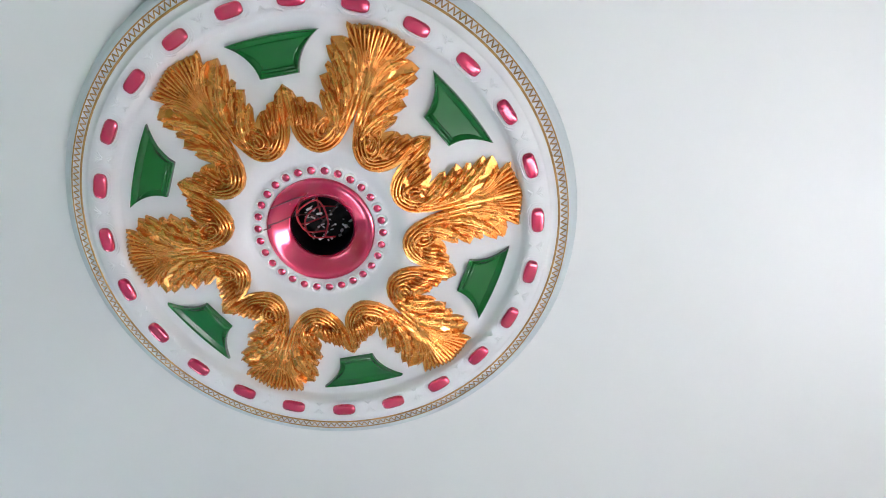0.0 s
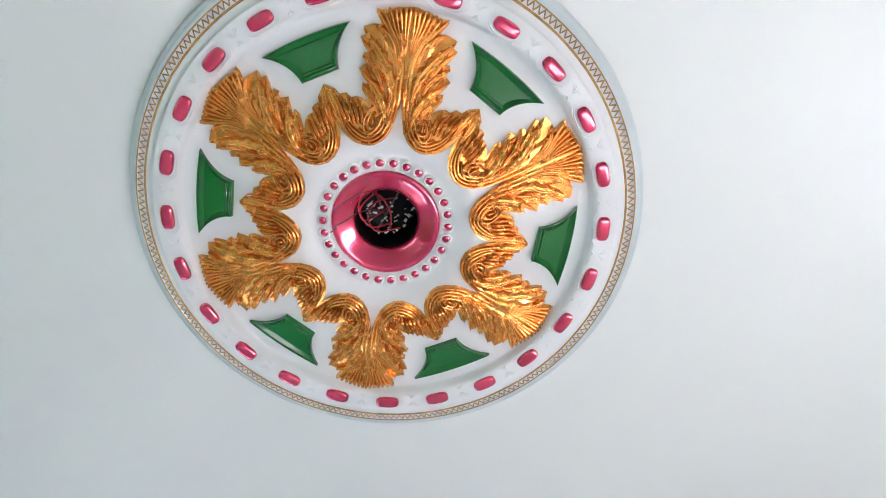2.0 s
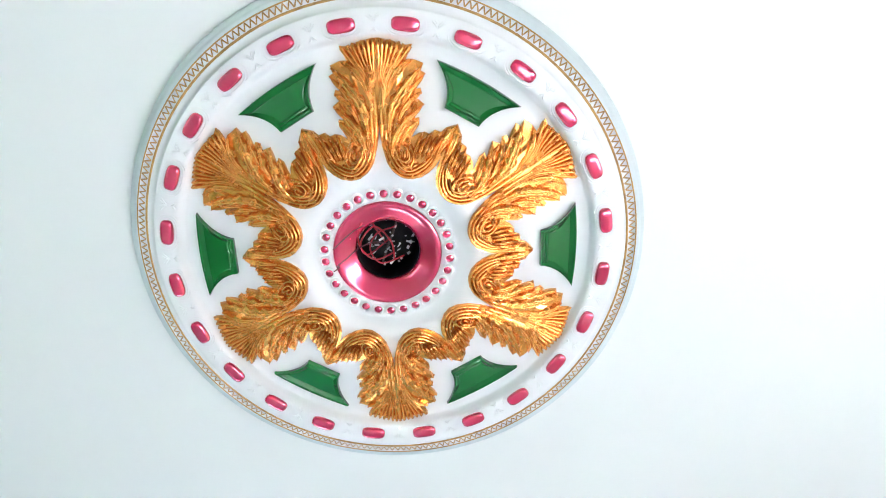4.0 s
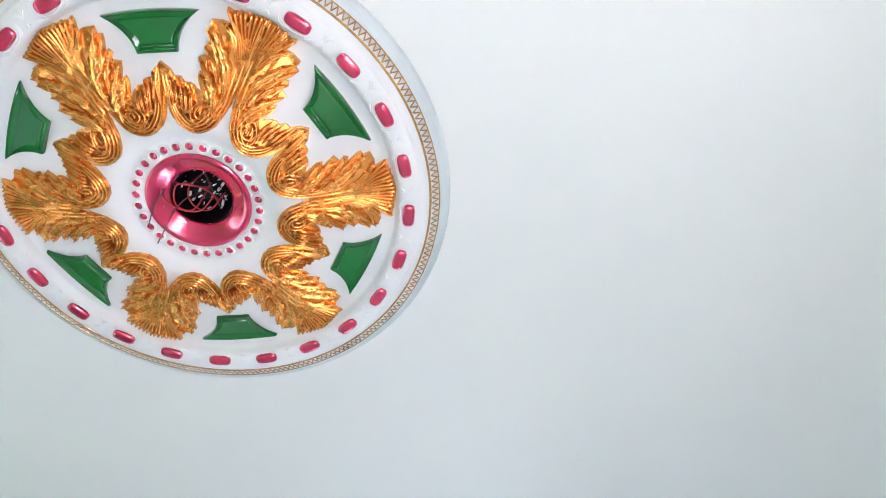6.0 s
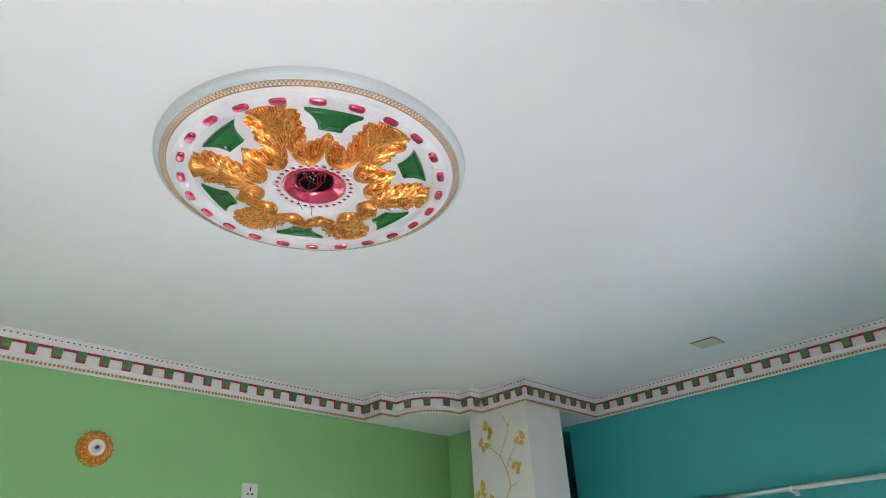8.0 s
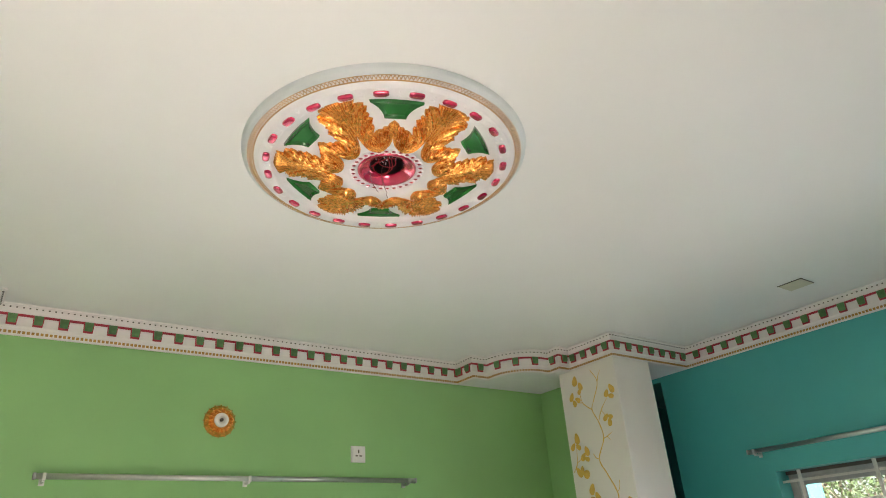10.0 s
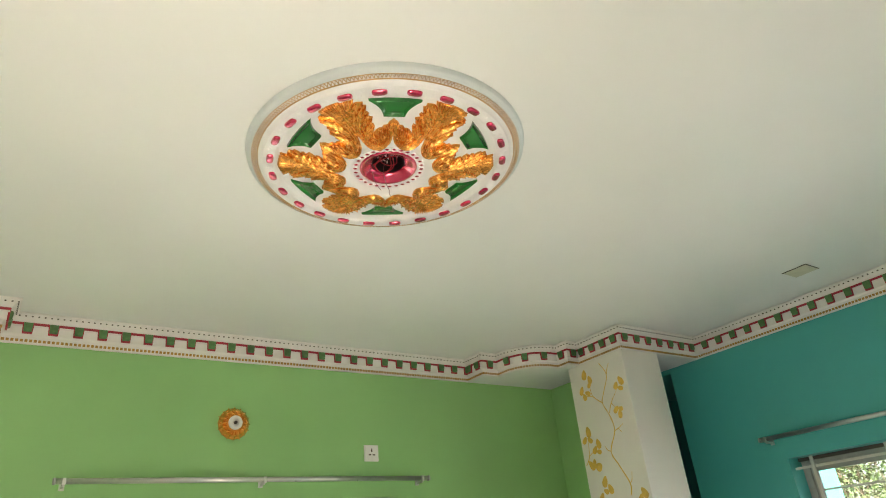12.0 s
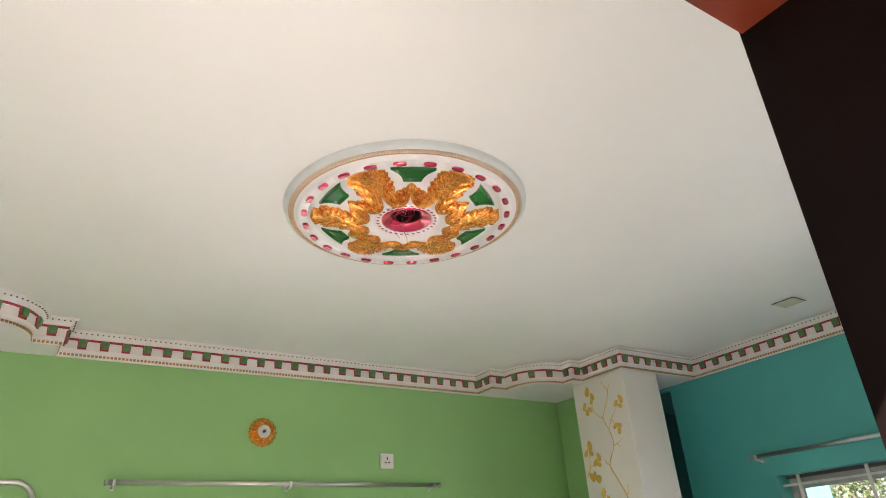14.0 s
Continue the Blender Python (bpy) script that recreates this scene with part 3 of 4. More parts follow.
# two rounded mouldings along the inner end
for u0, hw in ((0.716, 0.078), (0.731, 0.074)):
    rows = []
    for v in (-hw, -hw * 0.96, hw * 0.96, hw):
        k = 0.2 if abs(v) == hw else 1.0
        rows.append([bm.verts.new(((u0 + 0.0072 * math.cos(radians(t))) * S, v * S, (0.0255 + 0.145 * (u0 - 0.70) - 0.011 - 0.0105 * k * math.sin(radians(t))) * S)) for t in range(0, 181, 30)])
    for p_, q_ in zip(rows, rows[1:]):
        for i in range(6):
            bm.faces.new((p_[i], p_[i + 1], q_[i + 1], q_[i])).smooth = True
panel0 = part("green_panel", bm, M_LEAF, MED, "glossy dark green panel with a bevelled edge")
panel0.matrix_basis = pose(0, 0, 0, 0, 0, 30)
for k in range(1, 6):
    o = new("green_panel", panel0.data)
    o.parent, o.matrix_basis = MED, pose(0, 0, 0, 0, 0, 30 + 60 * k)
    o["label"] = panel0["label"]


# jewels with their moulded rings
def stadium(l, w, n=10, power=3.2):
    out = []
    for i in range(4 * n):
        a = 2 * math.pi * i / (4 * n)
        c, s = math.cos(a), math.sin(a)
        out.append((l * math.copysign(abs(c) ** (2 / power), c), w * math.copysign(abs(s) ** (2 / power), s)))
    return out


bm = bmesh.new()
layers = []
for k, z in ((1.0, 0.008), (1.0, -0.002), (0.95, -0.007), (0.85, -0.0105), (0.70, -0.0125), (0.45, -0.0138), (0.2, -0.0142)):
    layers.append([bm.verts.new((S + x * S, y * S, z * S)) for y, x in [(p[0] * (k if k == 1 else k + 0.5 * (1 - k) * 0.4), p[1] * k) for p in stadium(0.0585, 0.0295)]])
for a, b in zip(layers, layers[1:]):
    for i in range(len(a)):
        bm.faces.new((a[i], a[(i + 1) % len(a)], b[(i + 1) % len(a)], b[i]))
bm.faces.new(layers[-1])
jewel0 = part("jewel", bm, M_PINK, MED, "glossy magenta oblong jewel", smooth=True)
bm = bmesh.new()
for q, (l, w) in enumerate(((0.064, 0.0345), (0.074, 0.043), (0.0845, 0.0515))):
    pl = stadium(l, w, 8, 2.5)
    rows = []
    for dz, e in ((0.008, -0.0034), (0.0024, 0.0), (0.008, 0.0034)):
        rows.append([bm.verts.new(((1 + x * (1 + e / w)) * S, y * (1 + e / l) * S, dz * S)) for y, x in pl])
    for a, b in zip(rows, rows[1:]):
        for i in range(len(a)):
            if q < 2 or abs(pl[i][0]) > 0.045:
                bm.faces.new((a[i], a[(i + 1) % len(a)], b[(i + 1) % len(a)], b[i]))
# sprig between two jewels
for s in (-1, 1):
    for u0, u1, v1 in ((1.010, 1.036, 0.018), (1.004, 1.030, 0.030), (0.985, 0.966, 0.016)):
        a = radians(7.5)
        base = Vector((math.cos(a), math.sin(a), 0))
        tan = Vector((-math.sin(a), math.cos(a), 0))
        c = [base * u0 + tan * 0.002 * s, base * (0.5 * (u0 + u1)) + tan * s * 0.35 * v1, base * u1 + tan * s * v1]
        ridge(bm, [(p.x, p.y) for p in c], 0.0050, 0.005, 0.0, 7, 0.2, 0.6, 0.006)
mount0 = part("jewel_mount", bm, M_PLASTER, MED, "white moulded rings round the jewel", smooth=True)
for k in range(24):
    m = pose(0, 0, 0, 0, 0, 7.5 + 15 * k)
    if k == 0:
        mount0.matrix_basis = m
        jewel0.matrix_basis = m
        continue
    for src in (mount0, jewel0):
        o = new(src.name.split(".")[0], src.data)
        o.parent, o.matrix_basis = MED, m
        o["label"] = src["label"]

# beads round the ring
bm = bmesh.new()
bmesh.ops.create_uvsphere(bm, u_segments=14, v_segments=8, radius=1.0, matrix=Matrix.Translation((0.287 * S, 0, -0.003 * S)) @ Matrix.Diagonal((0.0195 * S, 0.0200 * S, 0.0095 * S, 1)))
bead0 = part("bead", bm, M_PINK, MED, "", smooth=True)
bm = bmesh.new()
rows = []
for rr, zz in ((0.0175, 0.002), (0.0185, -0.0100), (0.0225, -0.0145), (0.0270, -0.0110), (0.0292, 0.0)):
    rows.append([bm.verts.new(((0.287 + rr * math.cos(a)) * S, rr * math.sin(a) * S, zz * S)) for a in [2 * math.pi * i / 16 for i in range(16)]])
for a, b in zip(rows, rows[1:]):
    for i in range(16):
        bm.faces.new((a[i], a[(i + 1) % 16], b[(i + 1) % 16], b[i]))
cup0 = part("bead_cup", bm, M_PLASTER, MED, "", smooth=True)
for k in range(1, 30):
    for src in (bead0, cup0):
        o = new(src.name.split(".")[0], src.data)
        o.parent, o.matrix_basis = MED, pose(0, 0, 0, 0, 0, 12 * k)

# fan box in the opening
box_ob = empty("ceiling_fan_box", "round black fan box in the opening with plaster crumbs", "electrical box", pose(0, 0, CEIL))
bm = bmesh.new()
rings = lathe(bm, [(0.0578, -0.024), (0.0574, -0.020), (0.0574, 0.055), (0.05, 0.062), (0.012, 0.063)], 48)
bm.faces.new(rings[-1])
part("shell", bm, M_BLACK, box_ob, "", smooth=True)
rng = random.Random(4)
bm = bmesh.new()
for i in range(44):
    a, r = rng.uniform(0, 6.28), 0.052 * math.sqrt(rng.random())
    bmesh.ops.create_cube(bm, size=1.4, matrix=pose(r * math.cos(a), r * math.sin(a), rng.uniform(0.004, 0.040), rng.uniform(0, 90), rng.uniform(0, 90), rng.uniform(0, 90)) @ Matrix.Diagonal((rng.uniform(0.0015, 0.0085), rng.uniform(0.0008, 0.0035), rng.uniform(0.0006, 0.002), 1)))
tagged(part("crumbs", bm, M_FLAKE, box_ob, "white plaster crumbs"), kind="stuff")
bm = bmesh.new()
tube(bm, [(-0.05, 0.004, 0.03), (0.05, -0.004, 0.03)], 0.0022, 8)
part("hook_rod", bm, M_DOT, box_ob, "dark steel fan hook rod")

# loose wires that hang out of the box
wires = empty("loose_wires", "thin red electric wires hanging out of the fan box", "wires", pose(0, 0, CEIL - 0.03))


def wire(ctrl, material, r=0.0011):
    bm = bmesh.new()
    tube(bm, spline(ctrl, 40), r, 6)
    part("wire", bm, material, wires, smooth=True)


for ctrl, m_, r_ in (
        ([(0.01, 0.01, 0.070), (-0.02, 0.035, 0.030), (-0.045, 0.060, 0.004), (-0.020, 0.064, -0.012), (0.012, 0.050, -0.004), (0.030, 0.015, 0.010), (0.010, -0.015, 0.030)], M_WIRE, 0.0017),
        ([(0.00, 0.00, 0.070), (0.030, 0.030, 0.020), (0.005, 0.052, 0.0), (-0.030, 0.040, 0.012), (-0.010, 0.000, 0.025), (0.022, -0.020, 0.030)], M_WIRE, 0.0017),
        ([(-0.01, 0.02, 0.060), (-0.030, 0.050, 0.010), (-0.022, 0.070, -0.020), (0.000, 0.084, -0.036), (0.020, 0.094, -0.046)], M_WIRE2, 0.0012),
        ([(0.01, 0.00, 0.060), (0.000, 0.030, 0.012), (0.012, 0.052, -0.014), (0.030, 0.066, -0.040), (0.044, 0.076, -0.050), (0.040, 0.072, -0.062), (0.048, 0.078, -0.070)], M_WIRE2, 0.0012),
        ([(-0.03, 0.0, 0.060), (-0.012, 0.03, 0.030), (0.02, 0.03, 0.022), (0.035, 0.0, 0.018), (0.01, -0.035, 0.035)], M_WIRE, 0.0015)):
    wire(ctrl, m_, r_)

# ceiling hatch
hatch = empty("ceiling_cover_plate", "square cream cover plate flush with the ceiling near the cornice", "cover plate", pose(6.48 * S, -0.13 * S, CEIL))
part("plate", boxes((-0.066, 0.066, -0.064, 0.064, -0.006, -0.0005), bevel=0.0015), M_VENT, hatch)
bm = bmesh.new()
for d in ((-0.0705, -0.0665, -0.0685, 0.0685, -0.004, -0.0005), (-0.0705, 0.0705, -0.0685, -0.0645, -0.0042, -0.0005)):
    box(bm, *d)
part("gap_edge", bm, M_DOT, hatch, "dark open gap at the edge")

# ---- pillar with the stencilled branch ----
PX0, PX1, PY0, PY1 = 2.280, 2.638, 1.042, 1.530
bm = boxes((PX0, PX1, PY0, PY1, 0, SOFF - 0.001), bevel=0.004)
pillar = tagged(obj("pillar", bm, M_PILLAR), "white square pillar with a yellow stencilled branch", "pillar", "", "structure")


def on_face(y, z, lift=0.0006):
    return Vector((PX0 - lift, y, z))


def stencil_stroke(ctrl, w0, w1):
    bm = bmesh.new()
    pts = spline([on_face(y, z) for y, z in ctrl], 8 * len(ctrl))
    rows = []
    for i, p in enumerate(pts):
        d = (pts[min(i + 1, len(pts) - 1)] - pts[max(i - 1, 0)]).normalized()
        s = Vector((0, -d.z, d.y)) * (w0 + (w1 - w0) * i / (len(pts) - 1)) * (0.8 + 0.4 * noise.noise(p * 40))
        rows.append((bm.verts.new(p + s), bm.verts.new(p - s + Vector((-0.0004, 0, 0)))))
    for a, b in zip(rows, rows[1:]):
        bm.faces.new((a[0], a[1], b[1], b[0]))
    part("stencil_twig", bm, M_YELLOW, pillar, "yellow painted twig")


def stencil_leaf(y, z, length, width, deg):
    bm = bmesh.new()
    a = radians(deg)
    d, s = Vector((0, math.cos(a), math.sin(a))), Vector((0, -math.sin(a), math.cos(a)))
    vs = []
    n = 14
    for i in range(n):
        t = 2 * math.pi * i / n
        u = math.cos(t)
        w = math.sin(t) * (1 - 0.28 * u)
        vs.append(bm.verts.new(on_face(y, z, 0.0010) + d * u * length / 2 + s * w * width / 2))
    bm.faces.new(vs)
    part("stencil_leaf", bm, M_YELLOW, pillar, "yellow painted leaf")


def branch(dz):
    stencil_stroke([(1.193, 1.973 + dz), (1.184, 2.039 + dz), (1.239, 2.150 + dz), (1.284, 2.246 + dz), (1.223, 2.361 + dz), (1.237, 2.457 + dz), (1.278, 2.551 + dz), (1.251, 2.611 + dz), (1.199, 2.715 + dz), (1.243, 2.806 + dz)], 0.0065, 0.0030)
    for c in ([(1.199, 2.715), (1.185, 2.75), (1.162, 2.783)], [(1.278, 2.551), (1.348, 2.610), (1.362, 2.680)], [(1.348, 2.612), (1.41, 2.625)], [(1.237, 2.475), (1.205, 2.534), (1.142, 2.600)], [(1.205, 2.53), (1.170, 2.49)],
              [(1.223, 2.361), (1.19, 2.37), (1.144, 2.390)], [(1.190, 2.37), (1.170, 2.345)], [(1.284, 2.246), (1.310, 2.258), (1.326, 2.285)], [(1.515, 2.195), (1.475, 2.25), (1.462, 2.36)], [(1.475, 2.25), (1.42, 2.275)], [(1.184, 2.039), (1.165, 2.06), (1.153, 2.105)]):
        stencil_stroke([(y, z + dz) for y, z in c], 0.0040, 0.0022)
    for y, z, l, w, a in ((1.392, 2.765, 0.070, 0.046, 100), (1.350, 2.722, 0.060, 0.038, 75), (1.362, 2.690, 0.045, 0.03, 130), (1.438, 2.668, 0.062, 0.036, 115), (1.420, 2.622, 0.050, 0.034, 70), (1.388, 2.640, 0.052, 0.032, 30),
                       (1.094, 2.650, 0.066, 0.038, 62), (1.140, 2.628, 0.052, 0.036, 120), (1.108, 2.605, 0.05, 0.03, 20), (1.176, 2.484, 0.056, 0.032, 140), (1.150, 2.452, 0.058, 0.034, 95), (1.140, 2.482, 0.044, 0.028, 20),
                       (1.448, 2.398, 0.074, 0.044, 85), (1.490, 2.352, 0.056, 0.034, 130), (1.445, 2.345, 0.052, 0.032, 40), (1.378, 2.310, 0.066, 0.040, 75), (1.415, 2.278, 0.058, 0.036, 130), (1.385, 2.262, 0.046, 0.030, 20),
                       (1.468, 2.190, 0.074, 0.040, 55), (1.412, 2.172, 0.060, 0.054, 20), (1.440, 2.205, 0.046, 0.030, 100), (1.383, 2.078, 0.072, 0.044, 110), (1.346, 2.030, 0.066, 0.040, 70), (1.385, 2.020, 0.046, 0.03, 30),
                       (1.430, 1.990, 0.062, 0.036, 120), (1.090, 1.975, 0.072, 0.042, 60), (1.122, 1.945, 0.060, 0.040, 110)):
        stencil_leaf(y, z + dz, l, w, a)


branch(0.0)
branch(-0.86)


# ---- curtain rods ----
def curtain_rod(length, m, label, brackets):
    rod = empty("curtain_rod", label, "curtain rod", m, "curtain rods")
    bm = bmesh.new()
    tube(bm, [(0, -0.066, 0), (length, -0.066, 0)], 0.0135, 16)
    part("rod", bm, M_CHROME, rod, smooth=True)
    for k, x in enumerate(brackets):
        bm = boxes((x - 0.012, x + 0.012, -0.008, 0.0, -0.034, 0.006), (x - 0.005, x + 0.005, -0.068, -0.007, -0.026, -0.014), bevel=0.0015)
        box(bm, x - 0.008, x + 0.008, -0.083, -0.050, -0.019, 0.014, bevel=0.003)
        part("bracket", bm, M_CHROME if k != 1 else M_WHITE, rod, "small bracket that holds the rod")
    for x in (-0.008, length + 0.008):
        bm = boxes((x - 0.007, x + 0.007, -0.081, -0.051, -0.015, 0.015), bevel=0.004)
        part("end_cap", bm, M_FRAME, rod, "grey end cap")
    return rod


curtain_rod(2.02, pose(-0.70, YN, 2.192), "brushed steel curtain rod on the green wall", (0.03, 0.98, 1.98))
curtain_rod(1.70, pose(XR, 0.715, 2.220, 0, 0, -90), "brushed steel curtain rod on the turquoise wall", (0.03, 0.85, 1.66))
# bent rod, left of the green window
bent = empty("bent_curtain_rod", "steel curtain rod with a rounded bend on the green wall", "curtain rod", pose(-1.02, YN, 2.10), "curtain rods")
bm = bmesh.new()
path = [(-0.90, -0.05, 0.092), (-0.12, -0.05, 0.092)] + [(-0.09 + 0.09 * math.sin(radians(a)), -0.05, 0.002 + 0.09 * math.cos(radians(a))) for a in range(0, 91, 10)] + [(0, -0.05, -0.30)]
tube(bm, path, 0.0135, 14)
part("rod", bm, M_CHROME, bent, smooth=True)
part("bracket", boxes((-0.80, -0.77, -0.05, 0.0, 0.075, 0.10), bevel=0.002), M_CHROME, bent)
part("bracket", boxes((-0.012, 0.012, -0.05, 0.0, -0.27, -0.245), bevel=0.002), M_CHROME, bent)

# ---- wall socket ----
sock = empty("wall_socket", "square white three-pin wall socket on the green wall", "socket", pose(0.965, YN, 2.348))
part("plate", boxes((-0.048, 0.048, -0.011, 0.0, -0.048, 0.048), bevel=0.003), M_WHITE, sock)
part("face", boxes((-0.034, 0.034, -0.0135, -0.0105, -0.036, 0.036), bevel=0.001), M_WHITE, sock, "raised socket face")
for x, z, w, h in ((0, 0.016, 0.004, 0.010), (-0.013, -0.010, 0.008, 0.004), (0.013, -0.010, 0.008, 0.004)):
    part("pin_hole", boxes((x - w, x + w, -0.0145, -0.0130, z - h, z + h)), M_DOT, sock, "dark pin hole")

# ---- gold rosette of a wall light ----
ros = empty("wall_rosette", "gold leaf rosette with white lamp holder on green wall", "wall rosette", pose(0.118, YN, 2.497, 90))
bm = bmesh.new()
lathe(bm, [(0.036, 0.030), (0.045, 0.030), (0.060, 0.022), (0.080, 0.010), (0.086, 0.0)], 32)
part("disc", bm, M_GOLD, ros, "gold painted disc", smooth=True)
bm = bmesh.new()
for k in range(16):
    a = 2 * math.pi * k / 16
    for off, r0, r1, h in ((0, 0.040, 0.094, 0.026), (math.pi / 16, 0.046, 0.084, 0.020)):
        c, s = math.cos(a + off), math.sin(a + off)
        pts = [(r0, 0.0, 0.034), (0.5 * (r0 + r1), 0.013, h - 0.006), (r1, 0.0, 0.002), (0.5 * (r0 + r1), -0.013, h - 0.006)]
        mid = bm.verts.new((c * 0.5 * (r0 + r1), s * 0.5 * (r0 + r1), h + 0.006))
        vs = [bm.verts.new((c * r - s * t, s * r + c * t, z)) for r, t, z in pts]
        for i in range(4):
            bm.faces.new((vs[i], vs[(i + 1) % 4], mid))
part("petals", bm, M_GOLD, ros, "gold leaf petals")
bm = bmesh.new()
rings = lathe(bm, [(0.0385, 0.026), (0.0385, 0.036), (0.034, 0.040), (0.020, 0.040), (0.018, 0.034), (0.018, 0.020)], 32)
bm.faces.new(rings[-1])
part("holder", bm, M_WHITE, ros, "white lamp holder", smooth=True)
bm = bmesh.new()
rings = lathe(bm, [(0.009, 0.030), (0.009, 0.042), (0.006, 0.044)], 16)
bm.faces.new(rings[-1])
part("contact", bm, M_DOT, ros, "dark socket contact")


# ---- windows ----
def window(name, m, w, z0, z1, label, sashes, back=0.0):
    """Window in an opening that runs from x 0 to w; the wall's face is y = 0, outside is +y."""
    win = tagged(new(name), label, "window", "", "structure")
    win.matrix_world = m @ pose(0, back, 0)
    F = 0.045
    fr = part("window_frame", boxes((0, w, 0.13, 0.20, z1 - F, z1), (0, w, 0.13, 0.20, z0, z0 + F), (0, F, 0.13, 0.20, z0 + F, z1 - F), (w - F, w, 0.13, 0.20, z0 + F, z1 - F), bevel=0.003), M_FRAME, win, "grey aluminium frame")
    part("track", boxes((0.002, w - 0.002, 0.105, 0.128, z1 - 0.022, z1 - 0.002), (0.002, w - 0.002, 0.105, 0.128, z0 + 0.002, z0 + 0.022)), M_DOT, win, "dark sliding track")
    part("window_sill", boxes((-0.02, w + 0.02, -0.03 - back, 0.12, z0 - 0.03, z0 - 0.002), bevel=0.004), M_PILLAR, win)
    sw = (w - 2 * F) / sashes
    for k in range(sashes):
        a, b = F + k * sw, F + (k + 1) * sw
        y = 0.140 + 0.026 * (k % 2)
        s = part("sash", boxes((a, b, y, y + 0.022, z1 - F - 0.042, z1 - F - 0.001), (a, b, y, y + 0.022, z0 + F + 0.001, z0 + F + 0.042), (a, a + 0.036, y, y + 0.022, z0 + F + 0.042, z1 - F - 0.042), (b - 0.036, b, y, y + 0.022, z0 + F + 0.042, z1 - F - 0.042), bevel=0.002), M_FRAME, win)
        g = part("pane", boxes((a + 0.030, b - 0.030, y + 0.009, y + 0.013, z0 + F + 0.036, z1 - F - 0.036)), M_GLASS, s)
        g.visible_shadow = False
    # steel grille on the room side
    gr = part("grille", boxes((0.0, w, 0.050, 0.058, z1 - 0.070, z1 - 0.056), (0.0, w, 0.050, 0.058, z0 + 0.056, z0 + 0.070)), M_GRILLE, win, "white painted steel grille")
    n = max(2, round(w / 0.115 / 4))
    for k in range(n + 1):
        x = 0.115 + (w - 0.23) * k / n
        part("grille_bar", boxes((x - 0.010, x + 0.010, 0.042, 0.052, z0 + 0.01, z1 - 0.004), bevel=0.002), M_GRILLE, gr)
    for z in np.arange(z1 - 0.20, z0 + 0.1, -0.17):
        part("grille_bar", boxes((0.115, w - 0.115, 0.0525, 0.0595, z - 0.006, z + 0.006)), M_GRILLE, gr)
    return win


window("window_1", pose(WIN_G[0], YN, 0), WIN_G[1] - WIN_G[0], WIN_G[2], WIN_G[3], "grey aluminium sliding window with a white grille in the green wall", 3, -0.045)
window("window_2", pose(XR, WIN_B[1], 0, 0, 0, -90), WIN_B[1] - WIN_B[0], WIN_B[2], WIN_B[3], "grey aluminium sliding window with a white grille, trees behind", 2)

# ---- door frame ----
door = tagged(new("door_1"), "door frame with shade-darkened jambs and red mahogany head round open doorway", "door frame", "", "structure")
D0, D1 = YS - WT - 0.012, YS + 0.0
# jambs carry their shade in the colour; the head is plain mahogany
part("jamb", boxes((DOOR_R, DOOR_R + 0.10, D0, D1, 0, DOOR_H + 0.10)), M_WOOD_SHADE, door, "door jamb with shade put into its near-black wood colour")
part("jamb", boxes((DOOR_L - 0.10, DOOR_L, D0, D1, 0, DOOR_H + 0.10)), M_WOOD_SHADE, door, "door jamb with shade put into its near-black wood colour")
part("head", boxes((DOOR_L, DOOR_R, D0 + 0.002, D1 - 0.002, DOOR_H, DOOR_H + 0.10)), M_WOOD, door)


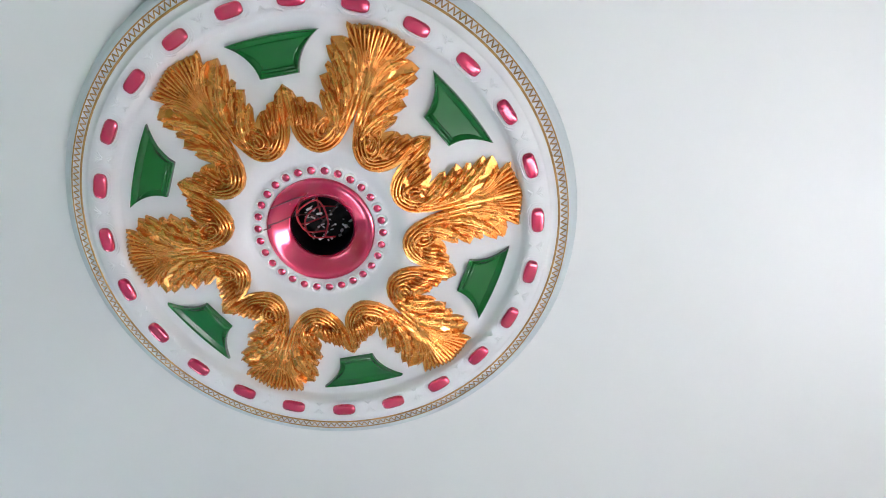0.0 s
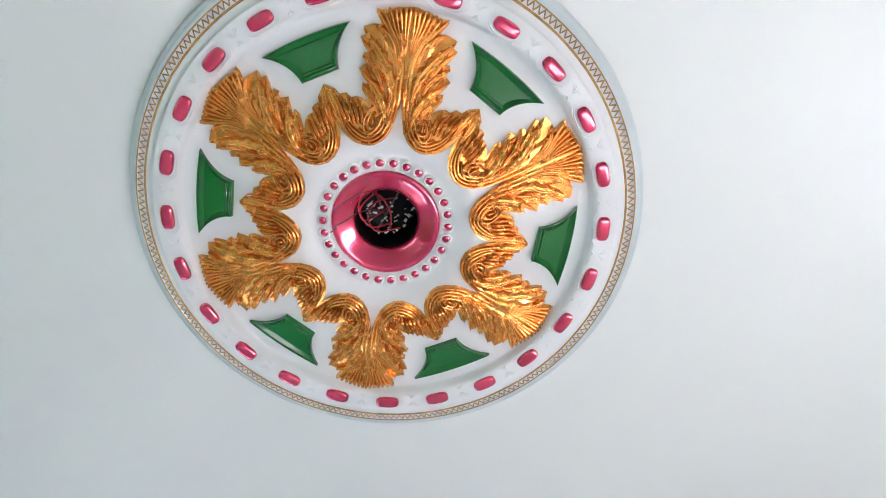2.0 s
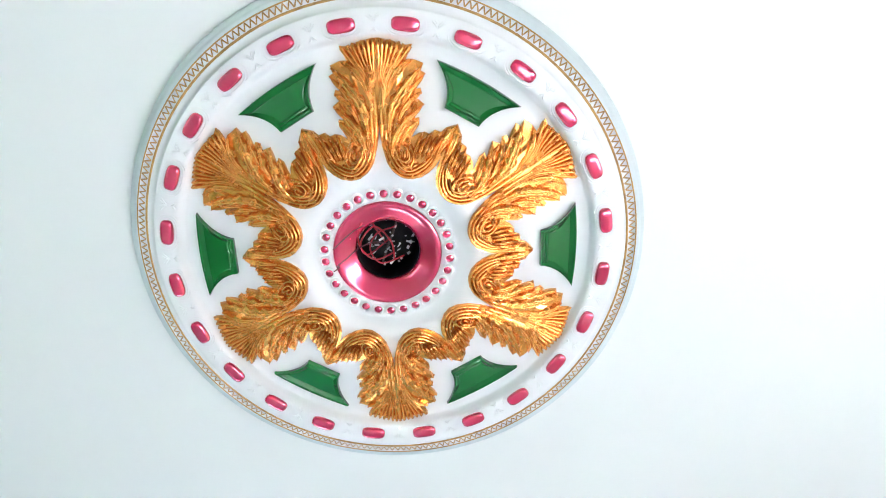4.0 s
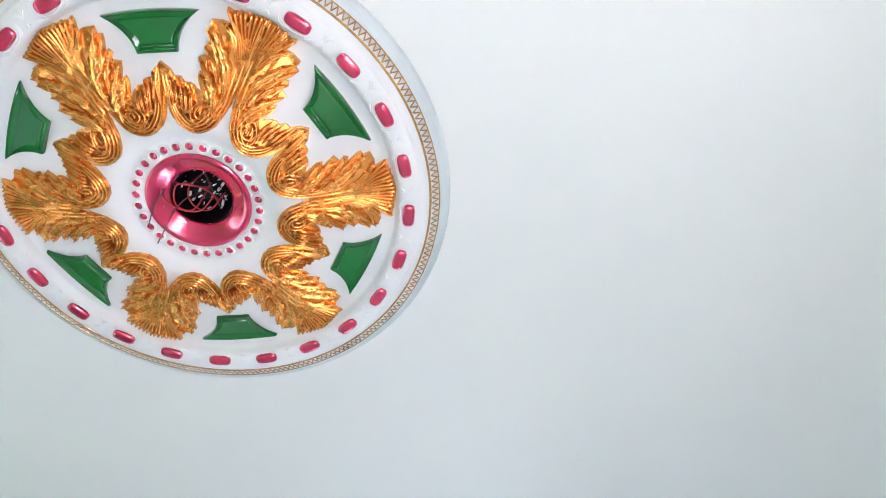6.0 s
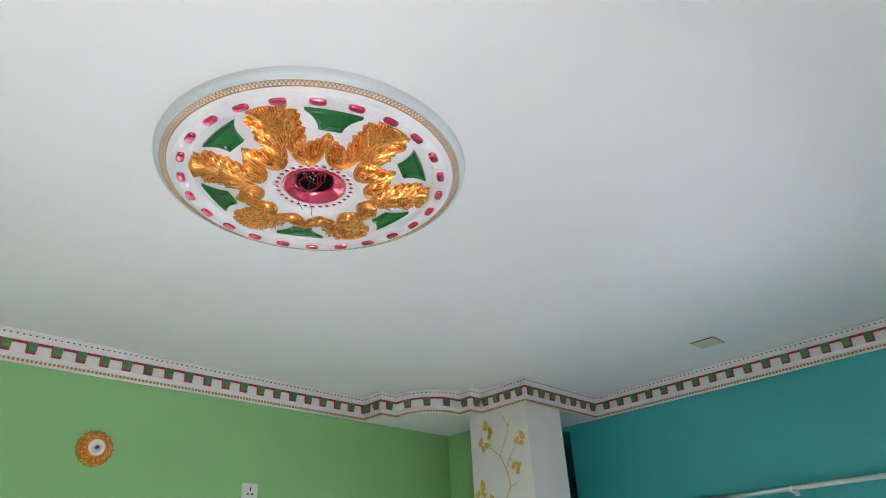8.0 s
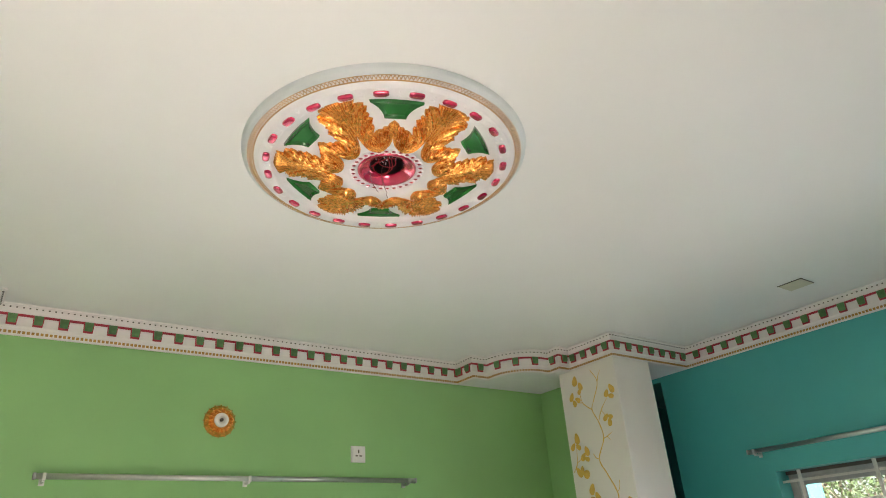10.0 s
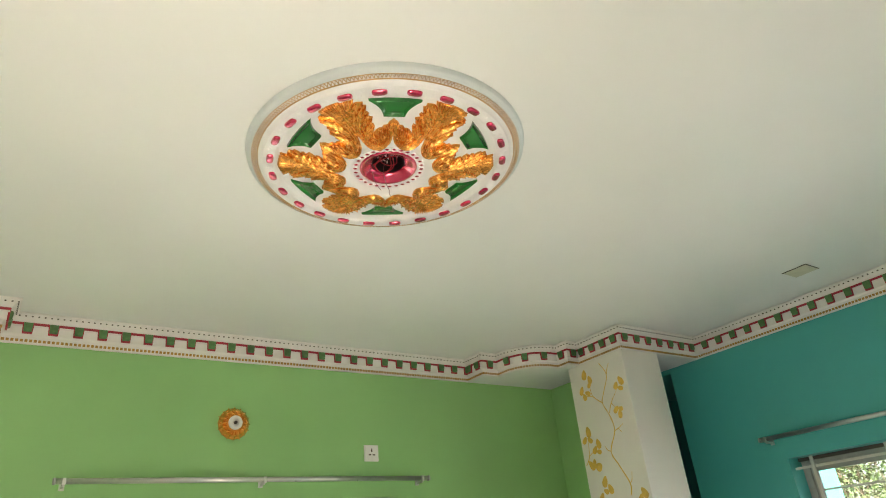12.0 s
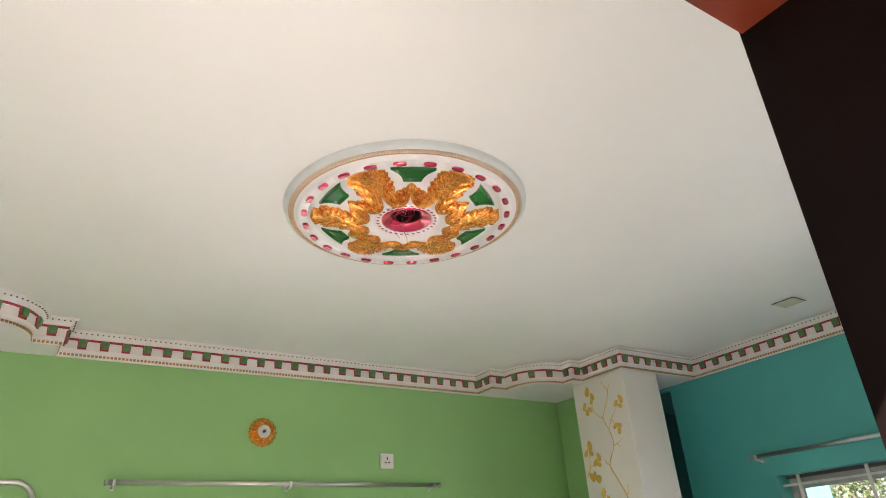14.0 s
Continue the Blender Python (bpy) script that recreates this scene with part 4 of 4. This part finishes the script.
# ---- trees outside the turquoise wall's window ----
def tree(name, x, y, seed, height, label):
    rng = random.Random(seed)
    t = empty(name, label, "tree", pose(x, y, -0.76), "garden trees")
    bm = bmesh.new()
    tips = []

    def limb(p, d, length, r, depth):
        pts = [p]
        q = p.copy()
        for i in range(5):
            d = (d + Vector((rng.uniform(-0.22, 0.22), rng.uniform(-0.22, 0.22), rng.uniform(-0.08, 0.16)))).normalized()
            q = q + d * length / 5
            pts.append(q.copy())
        tube(bm, pts, r, 6, True, r * 0.55)
        if depth == 0:
            tips.extend(pts[1:])
            return
        for k in range(4 if depth > 2 else 3):
            a = pts[rng.choice((2, 3, 4, 5))]
            nd = (d + Vector((rng.uniform(-0.9, 0.9), rng.uniform(-0.9, 0.9), rng.uniform(-0.1, 0.7)))).normalized()
            limb(a, nd, length * rng.uniform(0.5, 0.8), r * 0.42, depth - 1)
    limb(Vector((0, 0, 0)), Vector((0, 0, 1)), height * 0.42, 0.07, 4)
    part("trunk", bm, M_BARK, t, "bare grey-brown trunk and limbs")
    verts, faces = [], []
    for p in tips:
        for k in range(11):
            c = p + Vector((rng.gauss(0, 0.15), rng.gauss(0, 0.15), rng.gauss(0, 0.13)))
            d = Vector((rng.gauss(0, 1), rng.gauss(0, 1), rng.gauss(0, 0.6))).normalized()
            s = d.cross(Vector((rng.gauss(0, 1), rng.gauss(0, 1), 1))).normalized()
            L = rng.uniform(0.035, 0.075)
            b = len(verts)
            verts += [c, c + d * L * 0.5 + s * L * 0.24, c + d * L, c + d * L * 0.5 - s * L * 0.24]
            faces.append((b, b + 1, b + 2, b + 3))
    me = bpy.data.meshes.new("crown")
    me.from_pydata([tuple(v) for v in verts], [], faces)
    me.materials.append(M_FOLIAGE)
    o = new("crown", me)
    o.parent = t
    tagged(o, "sparse small leaves", kind="stuff")


tree("garden_tree", 9.4, 3.4, 11, 6.0, "sparse garden tree with thin bare branches outside the window")
tree("garden_tree", 10.8, 4.6, 12, 6.6, "sparse garden tree with thin bare branches outside the window")
tree("garden_tree", 8.5, 2.7, 21, 5.6, "sparse garden tree with thin bare branches outside the window")
tree("garden_tree", 9.0, 4.1, 22, 5.8, "sparse garden tree with thin bare branches outside the window")
tree("garden_tree", 12.4, 5.2, 14, 6.4, "sparse garden tree with thin bare branches outside the window")
tree("garden_tree", 12.0, 6.6, 13, 6.8, "sparse garden tree with thin bare branches outside the window")

# ---- floor tiles ----
me_bm = bmesh.new()
box(me_bm, -0.2985, 0.2985, -0.2985, 0.2985, -0.010, 0.0, bevel=0.002)
tile_me = bpy.data.meshes.new("tile")
me_bm.to_mesh(tile_me)
me_bm.free()
tile_me.materials.append(M_FLOOR)
nx, ny = int((XR - XL) / 0.6), int((YN - YS + 3.0) / 0.6)
for i in range(nx):
    for j in range(ny):
        o = new("tile", tile_me)
        o.parent = floor_ob
        o.location = (XL + 0.33 + 0.6 * i, YN - 0.33 - 0.6 * j, 0)
